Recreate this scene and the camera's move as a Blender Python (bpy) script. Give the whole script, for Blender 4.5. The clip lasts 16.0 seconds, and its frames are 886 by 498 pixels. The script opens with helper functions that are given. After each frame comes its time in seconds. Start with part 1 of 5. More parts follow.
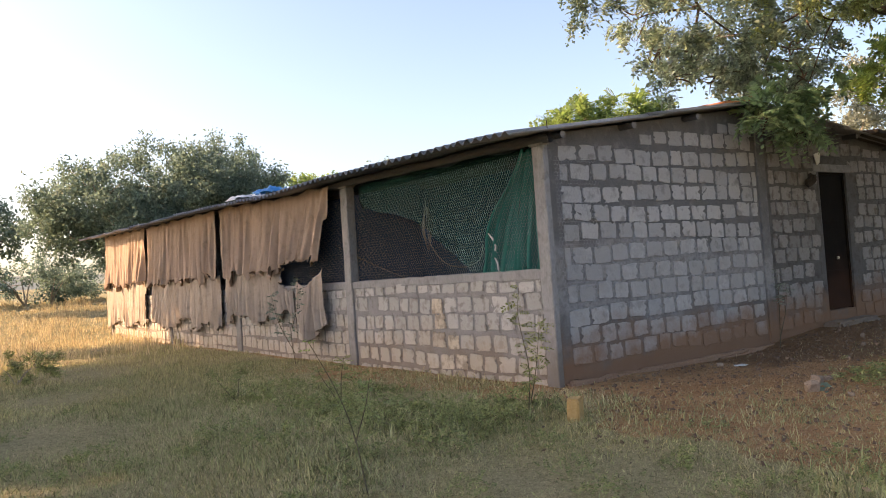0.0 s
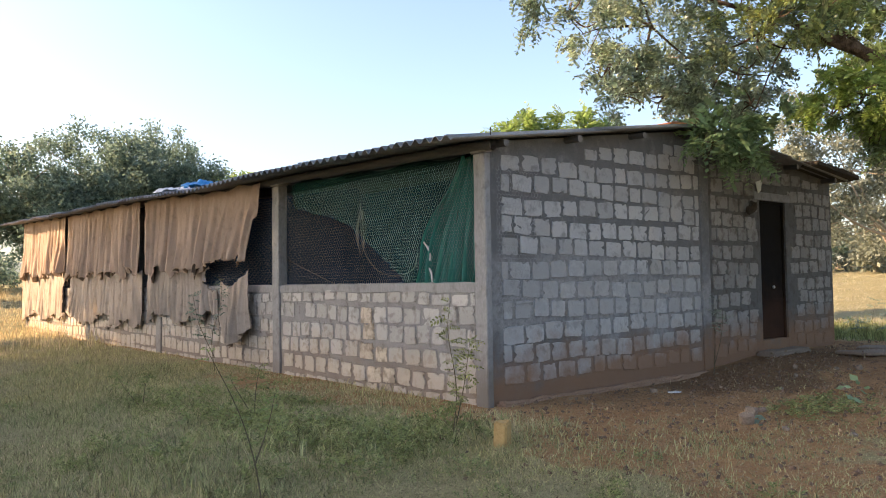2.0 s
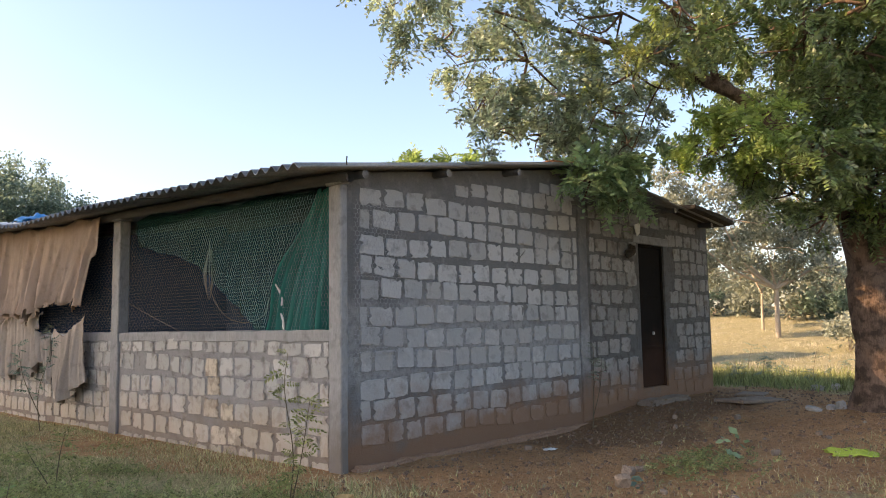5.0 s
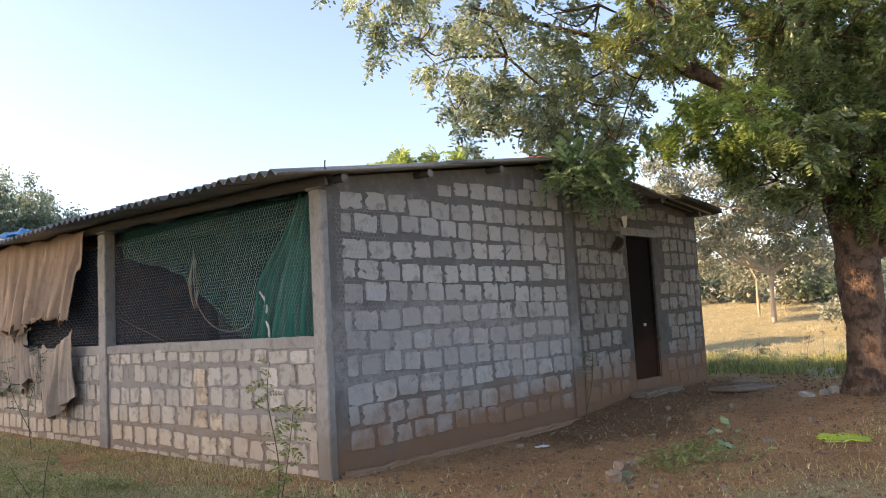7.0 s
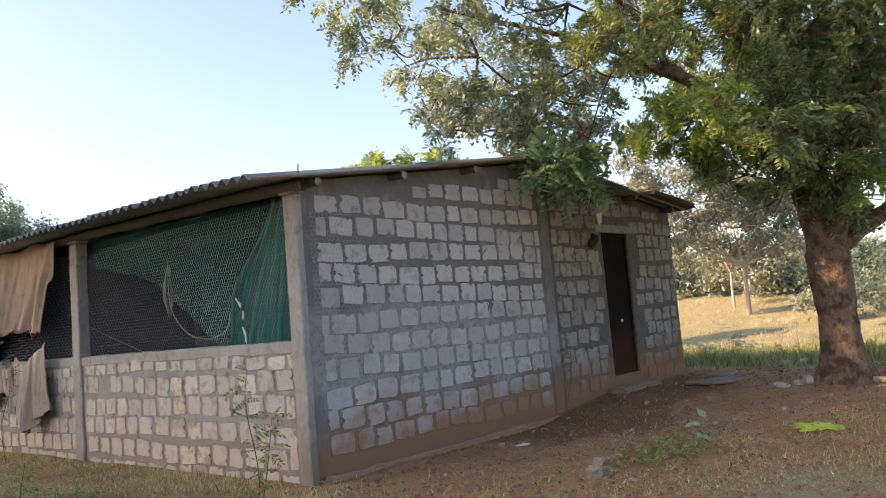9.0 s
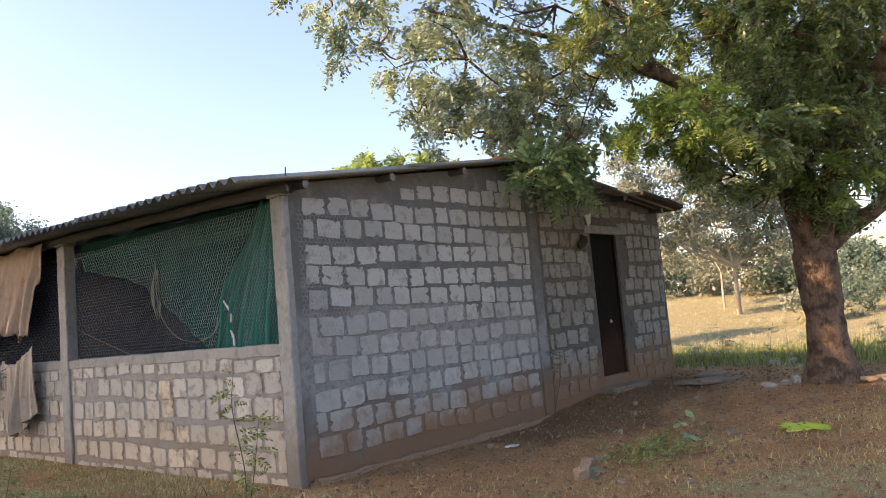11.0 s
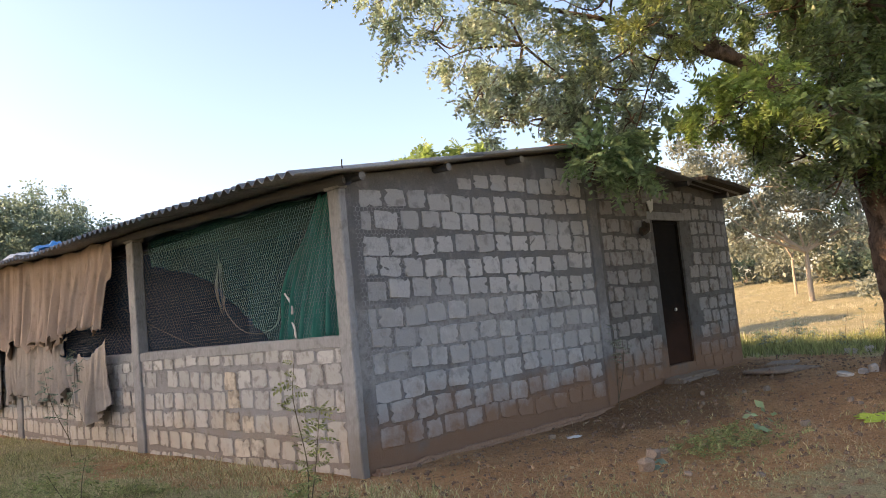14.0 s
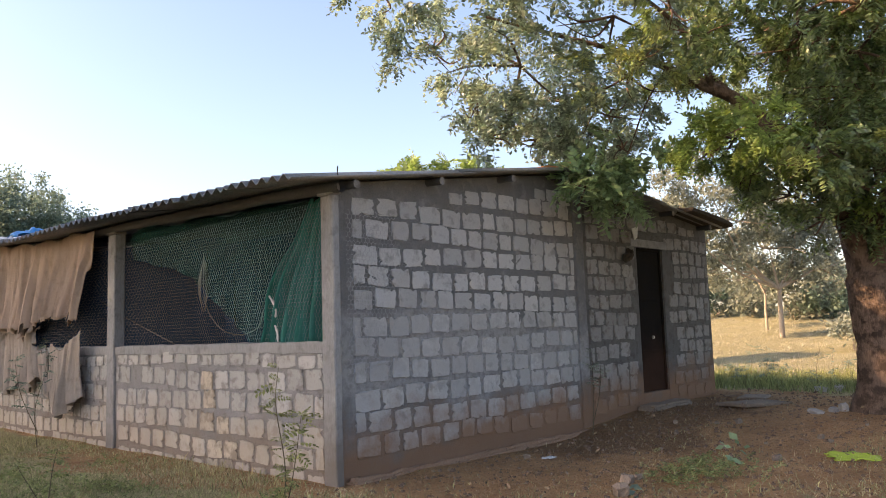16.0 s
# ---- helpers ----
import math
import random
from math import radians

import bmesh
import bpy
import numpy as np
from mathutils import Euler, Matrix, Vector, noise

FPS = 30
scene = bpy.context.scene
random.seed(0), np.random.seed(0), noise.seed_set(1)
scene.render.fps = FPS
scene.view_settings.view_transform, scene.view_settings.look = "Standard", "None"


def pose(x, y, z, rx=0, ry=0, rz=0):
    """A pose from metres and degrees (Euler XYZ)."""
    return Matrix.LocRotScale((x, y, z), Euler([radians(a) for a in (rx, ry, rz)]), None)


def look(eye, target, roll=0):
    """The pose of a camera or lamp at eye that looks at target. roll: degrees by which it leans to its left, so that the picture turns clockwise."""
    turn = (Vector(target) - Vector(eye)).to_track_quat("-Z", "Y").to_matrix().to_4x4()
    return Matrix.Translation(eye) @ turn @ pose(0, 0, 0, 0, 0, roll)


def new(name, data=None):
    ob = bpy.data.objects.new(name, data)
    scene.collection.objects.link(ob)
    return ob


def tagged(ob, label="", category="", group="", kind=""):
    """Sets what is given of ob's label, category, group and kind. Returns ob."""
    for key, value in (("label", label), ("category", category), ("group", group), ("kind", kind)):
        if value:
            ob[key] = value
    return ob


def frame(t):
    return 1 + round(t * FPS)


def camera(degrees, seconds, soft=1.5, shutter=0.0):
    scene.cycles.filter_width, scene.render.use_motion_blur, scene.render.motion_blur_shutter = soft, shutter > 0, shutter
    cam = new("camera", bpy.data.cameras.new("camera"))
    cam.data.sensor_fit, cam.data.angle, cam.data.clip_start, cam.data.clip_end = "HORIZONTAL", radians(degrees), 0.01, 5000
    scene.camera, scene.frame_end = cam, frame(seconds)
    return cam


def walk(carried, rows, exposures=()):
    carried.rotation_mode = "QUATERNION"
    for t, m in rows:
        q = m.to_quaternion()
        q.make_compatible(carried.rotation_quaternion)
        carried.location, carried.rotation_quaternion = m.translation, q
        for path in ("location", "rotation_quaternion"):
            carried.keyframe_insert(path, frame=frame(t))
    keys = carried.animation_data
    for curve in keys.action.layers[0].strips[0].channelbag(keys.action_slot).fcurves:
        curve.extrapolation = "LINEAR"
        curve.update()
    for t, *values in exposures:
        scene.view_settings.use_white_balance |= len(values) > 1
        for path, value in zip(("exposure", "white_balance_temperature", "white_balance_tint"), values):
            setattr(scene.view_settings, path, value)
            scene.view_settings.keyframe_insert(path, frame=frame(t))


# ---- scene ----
cam = camera(59.7, 16.0, soft=1.0)
PATH = [
    (0, (-5.76, -6.109, 1.263), (-4.601, -4.481, 1.331), -3.9),
    (0.5, (-5.721, -6.106, 1.27), (-4.622, -4.436, 1.344), -3.4),
    (1, (-5.658, -6.095, 1.26), (-4.612, -4.391, 1.315), -3.1),
    (1.5, (-5.541, -5.98, 1.237), (-4.414, -4.329, 1.212), -4.1),
    (2, (-5.415, -5.809, 1.26), (-4.137, -4.274, 1.347), -0.8),
    (2.5, (-5.289, -5.717, 1.239), (-3.886, -4.291, 1.195), -0.6),
    (3, (-5.055, -5.69, 1.285), (-3.662, -4.258, 1.374), -1.7),
    (3.5, (-4.878, -5.667, 1.294), (-3.528, -4.198, 1.443), -1.6),
    (4, (-4.746, -5.506, 1.289), (-3.346, -4.091, 1.482), -1.1),
    (4.2, (-4.71, -5.45, 1.274), (-3.257, -4.095, 1.502), -0.2),
    (6.3, (-4.464, -5.503, 1.324), (-2.991, -4.16, 1.49), -2.0),
    (6.5, (-4.466, -5.513, 1.329), (-2.982, -4.184, 1.507), -2.4),
    (7, (-4.461, -5.519, 1.314), (-2.986, -4.182, 1.504), -3.2),
    (7.5, (-4.446, -5.524, 1.32), (-2.979, -4.177, 1.504), -3.9),
    (8, (-4.448, -5.52, 1.318), (-2.973, -4.181, 1.497), -4.6),
    (8.5, (-4.45, -5.525, 1.313), (-2.967, -4.195, 1.495), -4.9),
    (9, (-4.454, -5.53, 1.313), (-2.94, -4.237, 1.502), -4.8),
    (9.2, (-4.462, -5.532, 1.31), (-2.937, -4.253, 1.504), -4.5),
    (11.5, (-4.403, -5.573, 1.326), (-2.881, -4.289, 1.512), -5.3),
    (12, (-4.352, -5.573, 1.317), (-2.927, -4.18, 1.495), -5.6),
    (12.5, (-4.332, -5.586, 1.315), (-2.952, -4.146, 1.471), -5.4),
    (13, (-4.315, -5.586, 1.311), (-2.933, -4.151, 1.482), -5.5),
    (13.5, (-4.35, -5.587, 1.315), (-2.953, -4.167, 1.495), -5.5),
    (14, (-4.372, -5.551, 1.318), (-2.951, -4.155, 1.497), -5.6),
    (14.5, (-4.414, -5.53, 1.319), (-2.969, -4.157, 1.493), -5.7),
    (15, (-4.425, -5.509, 1.31), (-2.959, -4.158, 1.476), -5.1),
    (15.5, (-4.455, -5.492, 1.316), (-2.97, -4.166, 1.5), -3.3),
    (16, (-4.475, -5.487, 1.322), (-3.014, -4.139, 1.532), -1.9),
]
walk(cam, [(t, look(eye, target, roll)) for t, eye, target, roll in PATH], exposures=[(0.0, 1.26, 7320, 21), (1.0, 1.27, 7320, 20), (1.5, 1.55, 7220, 18), (2.0, 1.37, 6920, 16), (2.5, 1.89, 7320, 18), (2.8, 1.69, 7120, 16), (3.0, 1.51, 6820, 14), (3.5, 1.21, 7020, 17), (4.2, 1.27, 7070, 17), (6.3, 1.44, 7220, 19), (9.0, 1.47, 7220, 20), (13.0, 1.45, 7220, 20), (16.0, 1.37, 7220, 21)])

# ---- light ----
SUN = Vector((-0.70, 0.52, 0.50)).normalized()
sun = new("sun", bpy.data.lights.new("sun", "SUN"))
sun.data.energy, sun.data.angle, sun.data.color = 5.0, radians(0.6), (1.0, 0.70, 0.41)
sun.matrix_world = look(SUN * 50, (0, 0, 0))
world = bpy.data.worlds.new("sky")
scene.world = world
world.use_nodes = True
wn = world.node_tree.nodes
sky = wn.new("ShaderNodeTexSky")
sky.sky_type, sky.sun_disc = "NISHITA", False
sky.sun_elevation, sky.sun_rotation = math.asin(SUN.z), math.atan2(SUN.x, SUN.y)
sky.air_density, sky.dust_density, sky.ozone_density = 1.0, 2.4, 1.9
wn["Background"].inputs["Strength"].default_value = 0.15
world.node_tree.links.new(sky.outputs[0], wn["Background"].inputs["Color"])


# ---- materials ----
def ramp_mix(nt, fac, a, b):
    m = nt.nodes.new("ShaderNodeMix")
    m.data_type = "RGBA"
    for sock, v in ((m.inputs[0], fac), (m.inputs[6], a), (m.inputs[7], b)):
        if hasattr(v, "is_output"):
            nt.links.new(v, sock)
        else:
            sock.default_value = v if isinstance(v, (int, float)) else (*v, 1)
    return m.outputs[2]


def noise_node(nt, scale, detail=4.0, rough=0.6, stretch=None, dist=0.0):
    n = nt.nodes.new("ShaderNodeTexNoise")
    n.inputs["Scale"].default_value, n.inputs["Detail"].default_value = scale, detail
    n.inputs["Roughness"].default_value, n.inputs["Distortion"].default_value = rough, dist
    g = nt.nodes.new("ShaderNodeNewGeometry")
    if stretch:
        mp = nt.nodes.new("ShaderNodeMapping")
        mp.inputs["Scale"].default_value = stretch
        nt.links.new(g.outputs["Position"], mp.inputs["Vector"])
        nt.links.new(mp.outputs[0], n.inputs["Vector"])
    else:
        nt.links.new(g.outputs["Position"], n.inputs["Vector"])
    return n.outputs["Fac"]


def fit_range(nt, v, a, b, c=0.0, d=1.0):
    m = nt.nodes.new("ShaderNodeMapRange")
    nt.links.new(v, m.inputs[0])
    for i, x in enumerate((a, b, c, d)):
        m.inputs[1 + i].default_value = x
    return m.outputs[0]


def math_node(nt, op, a, b):
    m = nt.nodes.new("ShaderNodeMath")
    m.operation = op
    for s, v in zip(m.inputs, (a, b)):
        if hasattr(v, "is_output"):
            nt.links.new(v, s)
        else:
            s.default_value = v
    return m.outputs[0]


def surface(name, colours, rough=0.9, scales=(6.0, 60.0), bump=0.3, relief=None, metal=0.0, stretch=None, vary="", amount=0.3,
            splash=None, thin=0.0, spec=0.3, smear=None, clear=0.0, wash=None, through_light=None):
    """Procedural surface: colours (dark, mid, light) over coarse noise, fine grain on top, fine relief."""
    m = bpy.data.materials.new(name)
    m.use_nodes = True
    nt = m.node_tree
    b = nt.nodes["Principled BSDF"]
    coarse = fit_range(nt, noise_node(nt, scales[0], 5, 0.65, stretch), 0.3, 0.7)
    fine = fit_range(nt, noise_node(nt, scales[1], 3, 0.7, stretch), 0.3, 0.7)
    col = ramp_mix(nt, coarse, colours[0], colours[1])
    col = ramp_mix(nt, math_node(nt, "MULTIPLY", fine, 0.6), col, colours[2])
    if vary:
        if vary == "object":
            r = nt.nodes.new("ShaderNodeObjectInfo").outputs["Random"]
        else:
            r = nt.nodes.new("ShaderNodeNewGeometry").outputs["Random Per Island"]
        hsv = nt.nodes.new("ShaderNodeHueSaturation")
        nt.links.new(col, hsv.inputs["Color"])
        nt.links.new(fit_range(nt, r, 0, 1, 1 - amount, 1 + amount), hsv.inputs["Value"])
        nt.links.new(fit_range(nt, math_node(nt, "FRACT", math_node(nt, "MULTIPLY", r, 7.3), 0), 0, 1, 0.5 - 0.03 * amount, 0.5 + 0.03 * amount), hsv.inputs["Hue"])
        col = hsv.outputs[0]
    if smear:
        tint, lo, hi, much = smear
        col = ramp_mix(nt, fit_range(nt, noise_node(nt, 7.0, 5, 0.62, None, 0.2), lo, hi, 0.0, much), col, tint)
    if wash:
        # a thin coat of slurry, trowelled over the joints in one uneven band of the wall
        tint, level, spread, much = wash
        g = nt.nodes.new("ShaderNodeNewGeometry")
        sep = nt.nodes.new("ShaderNodeSeparateXYZ")
        nt.links.new(g.outputs["Position"], sep.inputs[0])
        off = math_node(nt, "ABSOLUTE", math_node(nt, "SUBTRACT", math_node(nt, "ADD", sep.outputs["Z"], fit_range(nt, noise_node(nt, 1.1, 3, 0.5), 0.3, 0.7, -0.35, 0.35)), level), 0.0)
        band = fit_range(nt, off, spread * 0.4, spread, much, 0.0)
        band = math_node(nt, "MULTIPLY", band, fit_range(nt, noise_node(nt, 13.0, 4, 0.7), 0.35, 0.6, 0.25, 1.0))
        col = ramp_mix(nt, band, col, tint)
    if splash:
        tint, height = splash
        g = nt.nodes.new("ShaderNodeNewGeometry")
        sep = nt.nodes.new("ShaderNodeSeparateXYZ")
        nt.links.new(g.outputs["Position"], sep.inputs[0])
        wob = fit_range(nt, noise_node(nt, 2.2, 5, 0.65), 0.3, 0.7, -0.22, 0.22)
        zz = math_node(nt, "SUBTRACT", math_node(nt, "ADD", sep.outputs["Z"], wob), math_node(nt, "MULTIPLY", sep.outputs["X"], 0.03))
        fac = fit_range(nt, zz, height * 0.35, height * 1.5, 0.92, 0.0)
        fac = math_node(nt, "MULTIPLY", fac, fit_range(nt, sep.outputs["Y"], 0.02, 0.25, 1.0, 0.7))
        col = ramp_mix(nt, fac, col, tint)
    nt.links.new(col, b.inputs["Base Color"])
    b.inputs["Roughness"].default_value, b.inputs["Metallic"].default_value = rough, metal
    b.inputs["Specular IOR Level"].default_value = spec
    if bump:
        bn = nt.nodes.new("ShaderNodeBump")
        bn.inputs["Strength"].default_value, bn.inputs["Distance"].default_value = bump, 0.01
        nt.links.new(relief(nt) if relief else fine, bn.inputs["Height"])
        nt.links.new(bn.outputs[0], b.inputs["Normal"])
    if thin:
        t = nt.nodes.new("ShaderNodeBsdfTranslucent")
        if through_light:
            tone = nt.nodes.new("ShaderNodeMix")
            tone.data_type, tone.blend_type = "RGBA", "MULTIPLY"
            tone.inputs[0].default_value = 1.0
            nt.links.new(col, tone.inputs[6])
            tone.inputs[7].default_value = (*through_light, 1)
            nt.links.new(tone.outputs[2], t.inputs["Color"])
        else:
            nt.links.new(col, t.inputs["Color"])
        mx = nt.nodes.new("ShaderNodeMixShader")
        mx.inputs[0].default_value = thin
        out = nt.nodes["Material Output"]
        nt.links.new(b.outputs[0], mx.inputs[1])
        nt.links.new(t.outputs[0], mx.inputs[2])
        nt.links.new(mx.outputs[0], out.inputs["Surface"])
        if clear:
            tr = nt.nodes.new("ShaderNodeBsdfTransparent")
            mc = nt.nodes.new("ShaderNodeMixShader")
            mc.inputs[0].default_value = clear
            nt.links.new(mx.outputs[0], mc.inputs[1])
            nt.links.new(tr.outputs[0], mc.inputs[2])
            nt.links.new(mc.outputs[0], out.inputs["Surface"])
    return m


RED_SOIL = (0.26, 0.15, 0.088)
M_BLOCK = surface("concrete block", ((0.355, 0.358, 0.352), (0.435, 0.438, 0.431), (0.525, 0.528, 0.52)), 0.95, (7, 90), 0.5, vary="object", amount=0.14, splash=(RED_SOIL, 0.42), smear=((0.2, 0.198, 0.19), 0.52, 0.66, 0.65), wash=((0.36, 0.362, 0.358), 1.08, 0.5, 0.8))
# Darker pair for the right panel: tree shade in the colour, plus brown smudges.
M_BLOCK_SHADED = surface("shaded, brown-smudged block", ((0.2, 0.195, 0.185), (0.28, 0.272, 0.258), (0.36, 0.352, 0.335)), 0.95, (7, 90), 0.5, vary="object", amount=0.16, splash=(RED_SOIL, 0.42), smear=((0.12, 0.1, 0.085), 0.50, 0.64, 0.75))
M_MORTAR_SHADED = surface("shaded, brown-smudged mortar", ((0.085, 0.083, 0.08), (0.135, 0.132, 0.127), (0.19, 0.186, 0.178)), 0.97, (5, 70), 0.8, splash=(RED_SOIL, 0.42), smear=((0.08, 0.068, 0.058), 0.50, 0.64, 0.6))
M_BLOCK_LOW = surface("earth-rubbed block", ((0.38, 0.37, 0.352), (0.46, 0.449, 0.428), (0.55, 0.538, 0.515)), 0.95, (7, 90), 0.6, vary="object", amount=0.15, splash=((0.46, 0.37, 0.27), 0.5), smear=((0.22, 0.2, 0.178), 0.50, 0.62, 0.75))
M_BLOCK_TAN = surface("pale tan block", ((0.4, 0.335, 0.26), (0.5, 0.425, 0.335), (0.6, 0.53, 0.43)), 0.95, (9, 90), 0.5, vary="object", amount=0.16, smear=((0.24, 0.195, 0.15), 0.46, 0.60, 0.85))
M_MORTAR = surface("grey mortar", ((0.11, 0.112, 0.112), (0.17, 0.172, 0.172), (0.24, 0.242, 0.24)), 0.97, (5, 70), 0.8, splash=(RED_SOIL, 0.42), smear=((0.29, 0.29, 0.285), 0.54, 0.68, 0.6), wash=((0.36, 0.362, 0.358), 1.08, 0.5, 0.8))
M_MORTAR_PALE = surface("pale mortar", ((0.18, 0.177, 0.171), (0.29, 0.286, 0.277), (0.38, 0.375, 0.365)), 0.97, (5, 70), 0.9, splash=((0.24, 0.175, 0.12), 0.40), smear=((0.12, 0.108, 0.096), 0.55, 0.66, 0.7))
M_CEMENT = surface("cement render", ((0.2, 0.2, 0.2), (0.285, 0.284, 0.282), (0.37, 0.367, 0.362)), 0.93, (3, 45), 0.5, stretch=(1, 1, 0.35), splash=((0.17, 0.145, 0.12), 0.45), smear=((0.13, 0.128, 0.125), 0.52, 0.68, 0.55))
M_SHEET = surface("asbestos cement sheet", ((0.15, 0.152, 0.155), (0.25, 0.252, 0.252), (0.38, 0.378, 0.37)), 0.85, (1.3, 35), 0.3, vary="object", amount=0.2)
M_TIMBER = surface("grey roof timber", ((0.055, 0.057, 0.063), (0.09, 0.092, 0.098), (0.135, 0.138, 0.145)), 0.85, (5, 50), 0.5, stretch=(6, 1, 6))
M_CLOTH = surface("brown sacking", ((0.27, 0.2, 0.157), (0.38, 0.285, 0.225), (0.5, 0.395, 0.32)), 0.95, (1.8, 120), 0.25, stretch=(1, 6.0, 0.30), smear=((0.17, 0.13, 0.105), 0.52, 0.68, 0.4))
M_CLOTH_LOW = surface("grey-brown sacking", ((0.25, 0.208, 0.175), (0.37, 0.313, 0.262), (0.5, 0.432, 0.37)), 0.95, (2.6, 120), 0.25, stretch=(1, 8.0, 0.30), smear=((0.16, 0.13, 0.108), 0.52, 0.68, 0.45))
M_WIRE = surface("galvanised wire", ((0.3, 0.33, 0.39), (0.42, 0.45, 0.5), (0.55, 0.58, 0.62)), 0.55, (8, 60), 0)
M_WIRE_LIME = surface("wire coated in dried mortar", ((0.3, 0.303, 0.31), (0.4, 0.403, 0.41), (0.5, 0.503, 0.51)), 0.9, (8, 60), 0)
M_NET = surface("green shade net", ((0.008, 0.07, 0.066), (0.013, 0.112, 0.104), (0.024, 0.165, 0.15)), 0.85, (2.5, 200), 0.2, stretch=(1, 3, 0.6), thin=0.35, clear=0.5)
# Same net, brighter: light caught by the folds is put in the colour.
M_NET_LIT = surface("green shade net, lit folds", ((0.02, 0.16, 0.13), (0.04, 0.26, 0.215), (0.08, 0.37, 0.31)), 0.85, (3, 200), 0.2, stretch=(1, 7, 0.3), thin=0.4, clear=0.25)
M_DOOR = surface("blackened steel door", ((0.006, 0.0055, 0.005), (0.011, 0.0095, 0.008), (0.02, 0.016, 0.013)), 0.9, (3, 40), 0.2, spec=0.06, splash=((0.055, 0.028, 0.018), 0.75))
M_STEEL = surface("worn steel", ((0.30, 0.30, 0.29), (0.45, 0.45, 0.44), (0.6, 0.6, 0.58)), 0.35, (10, 60), 0.1, metal=0.9)
M_BARK = surface("ridged brown bark", ((0.075, 0.05, 0.037), (0.175, 0.118, 0.085), (0.3, 0.215, 0.16)), 0.95, (5, 26), 1.0, stretch=(3.0, 3.0, 0.55), smear=((0.045, 0.03, 0.023), 0.47, 0.60, 0.8))
M_BARK_PALE = surface("pale bark", ((0.22, 0.18, 0.14), (0.34, 0.29, 0.23), (0.42, 0.37, 0.30)), 0.95, (3, 20), 0.6, stretch=(2, 2, 0.5))
# One tree's leaf in several tones: sunlight and sky sheen put in the colours.
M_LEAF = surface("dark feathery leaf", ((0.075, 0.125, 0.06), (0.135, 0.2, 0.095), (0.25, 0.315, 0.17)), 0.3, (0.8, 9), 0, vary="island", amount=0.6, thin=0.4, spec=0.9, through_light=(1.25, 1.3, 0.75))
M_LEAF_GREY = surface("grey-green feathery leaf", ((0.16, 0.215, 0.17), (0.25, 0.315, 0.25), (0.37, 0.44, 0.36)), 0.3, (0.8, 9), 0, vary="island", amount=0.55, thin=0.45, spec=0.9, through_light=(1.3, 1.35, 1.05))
M_LEAF_SUNLIT = surface("sunlit leaf", ((0.17, 0.25, 0.085), (0.25, 0.35, 0.13), (0.36, 0.45, 0.19)), 0.5, (0.8, 9), 0, vary="island", amount=0.4, thin=0.45, spec=0.5, through_light=(1.35, 1.4, 0.85))
M_LEAF_OLIVE = surface("lit olive leaf", ((0.2, 0.235, 0.12), (0.29, 0.335, 0.175), (0.4, 0.44, 0.25)), 0.4, (0.8, 9), 0, vary="island", amount=0.5, thin=0.5, spec=0.7, through_light=(1.4, 1.45, 0.85))
# These two are greyed and paled: distance haze put in the leaf colour.
M_LEAF_FAR = surface("green leaf", ((0.12, 0.178, 0.135), (0.172, 0.245, 0.186), (0.25, 0.33, 0.255)), 0.5, (0.5, 4), 0, vary="island", amount=0.35, thin=0.58)
M_LEAF_PALE = surface("pale hazy leaf", ((0.165, 0.19, 0.15), (0.225, 0.255, 0.2), (0.3, 0.33, 0.265)), 0.7, (0.5, 4), 0, vary="island", amount=0.3, thin=0.35)
M_LEAF_FRESH = surface("fresh green leaf", ((0.17, 0.27, 0.13), (0.25, 0.38, 0.19), (0.36, 0.48, 0.27)), 0.4, (0.8, 9), 0, vary="island", amount=0.4, thin=0.4, spec=0.6)
M_LEAF_HERB = surface("herb leaf", ((0.145, 0.175, 0.055), (0.235, 0.27, 0.095), (0.39, 0.4, 0.18)), 0.6, (0.8, 9), 0, vary="island", amount=0.5, thin=0.4)
M_LITTER = surface("dead leaf", ((0.11, 0.072, 0.044), (0.19, 0.13, 0.083), (0.29, 0.21, 0.14)), 0.9, (3, 20), 0, vary="island", amount=0.5)
M_LEAF_LIME = surface("lime green leaf", ((0.15, 0.215, 0.08), (0.22, 0.295, 0.115), (0.31, 0.38, 0.165)), 0.55, (0.5, 4), 0, vary="island", amount=0.3, thin=0.5, through_light=(1.2, 1.3, 0.9))
M_STEM = surface("thin weed stem", ((0.06, 0.055, 0.03), (0.11, 0.09, 0.05), (0.15, 0.12, 0.08)), 0.85, (5, 40), 0)
M_GRASS = surface("short green grass", ((0.14, 0.165, 0.06), (0.29, 0.3, 0.125), (0.6, 0.54, 0.29)), 0.75, (0.9, 7), 0, vary="island", amount=0.6, thin=0.3)
M_GRASS_PALE = surface("yellowing grass", ((0.28, 0.25, 0.1), (0.44, 0.385, 0.17), (0.62, 0.545, 0.29)), 0.75, (0.9, 7), 0, vary="island", amount=0.5, thin=0.3)
M_STRAW = surface("dry straw", ((0.36, 0.29, 0.15), (0.54, 0.445, 0.255), (0.74, 0.64, 0.41)), 0.8, (0.9, 6), 0, vary="island", amount=0.45, thin=0.3)
M_FIELD = surface("pale field grass", ((0.26, 0.25, 0.165), (0.36, 0.345, 0.24), (0.5, 0.475, 0.355)), 0.85, (0.5, 5), 0, vary="island", amount=0.3, thin=0.3)
M_STONE = surface("rough brown stone", ((0.2, 0.14, 0.095), (0.3, 0.22, 0.157), (0.4, 0.31, 0.235)), 0.95, (9, 60), 0.7)
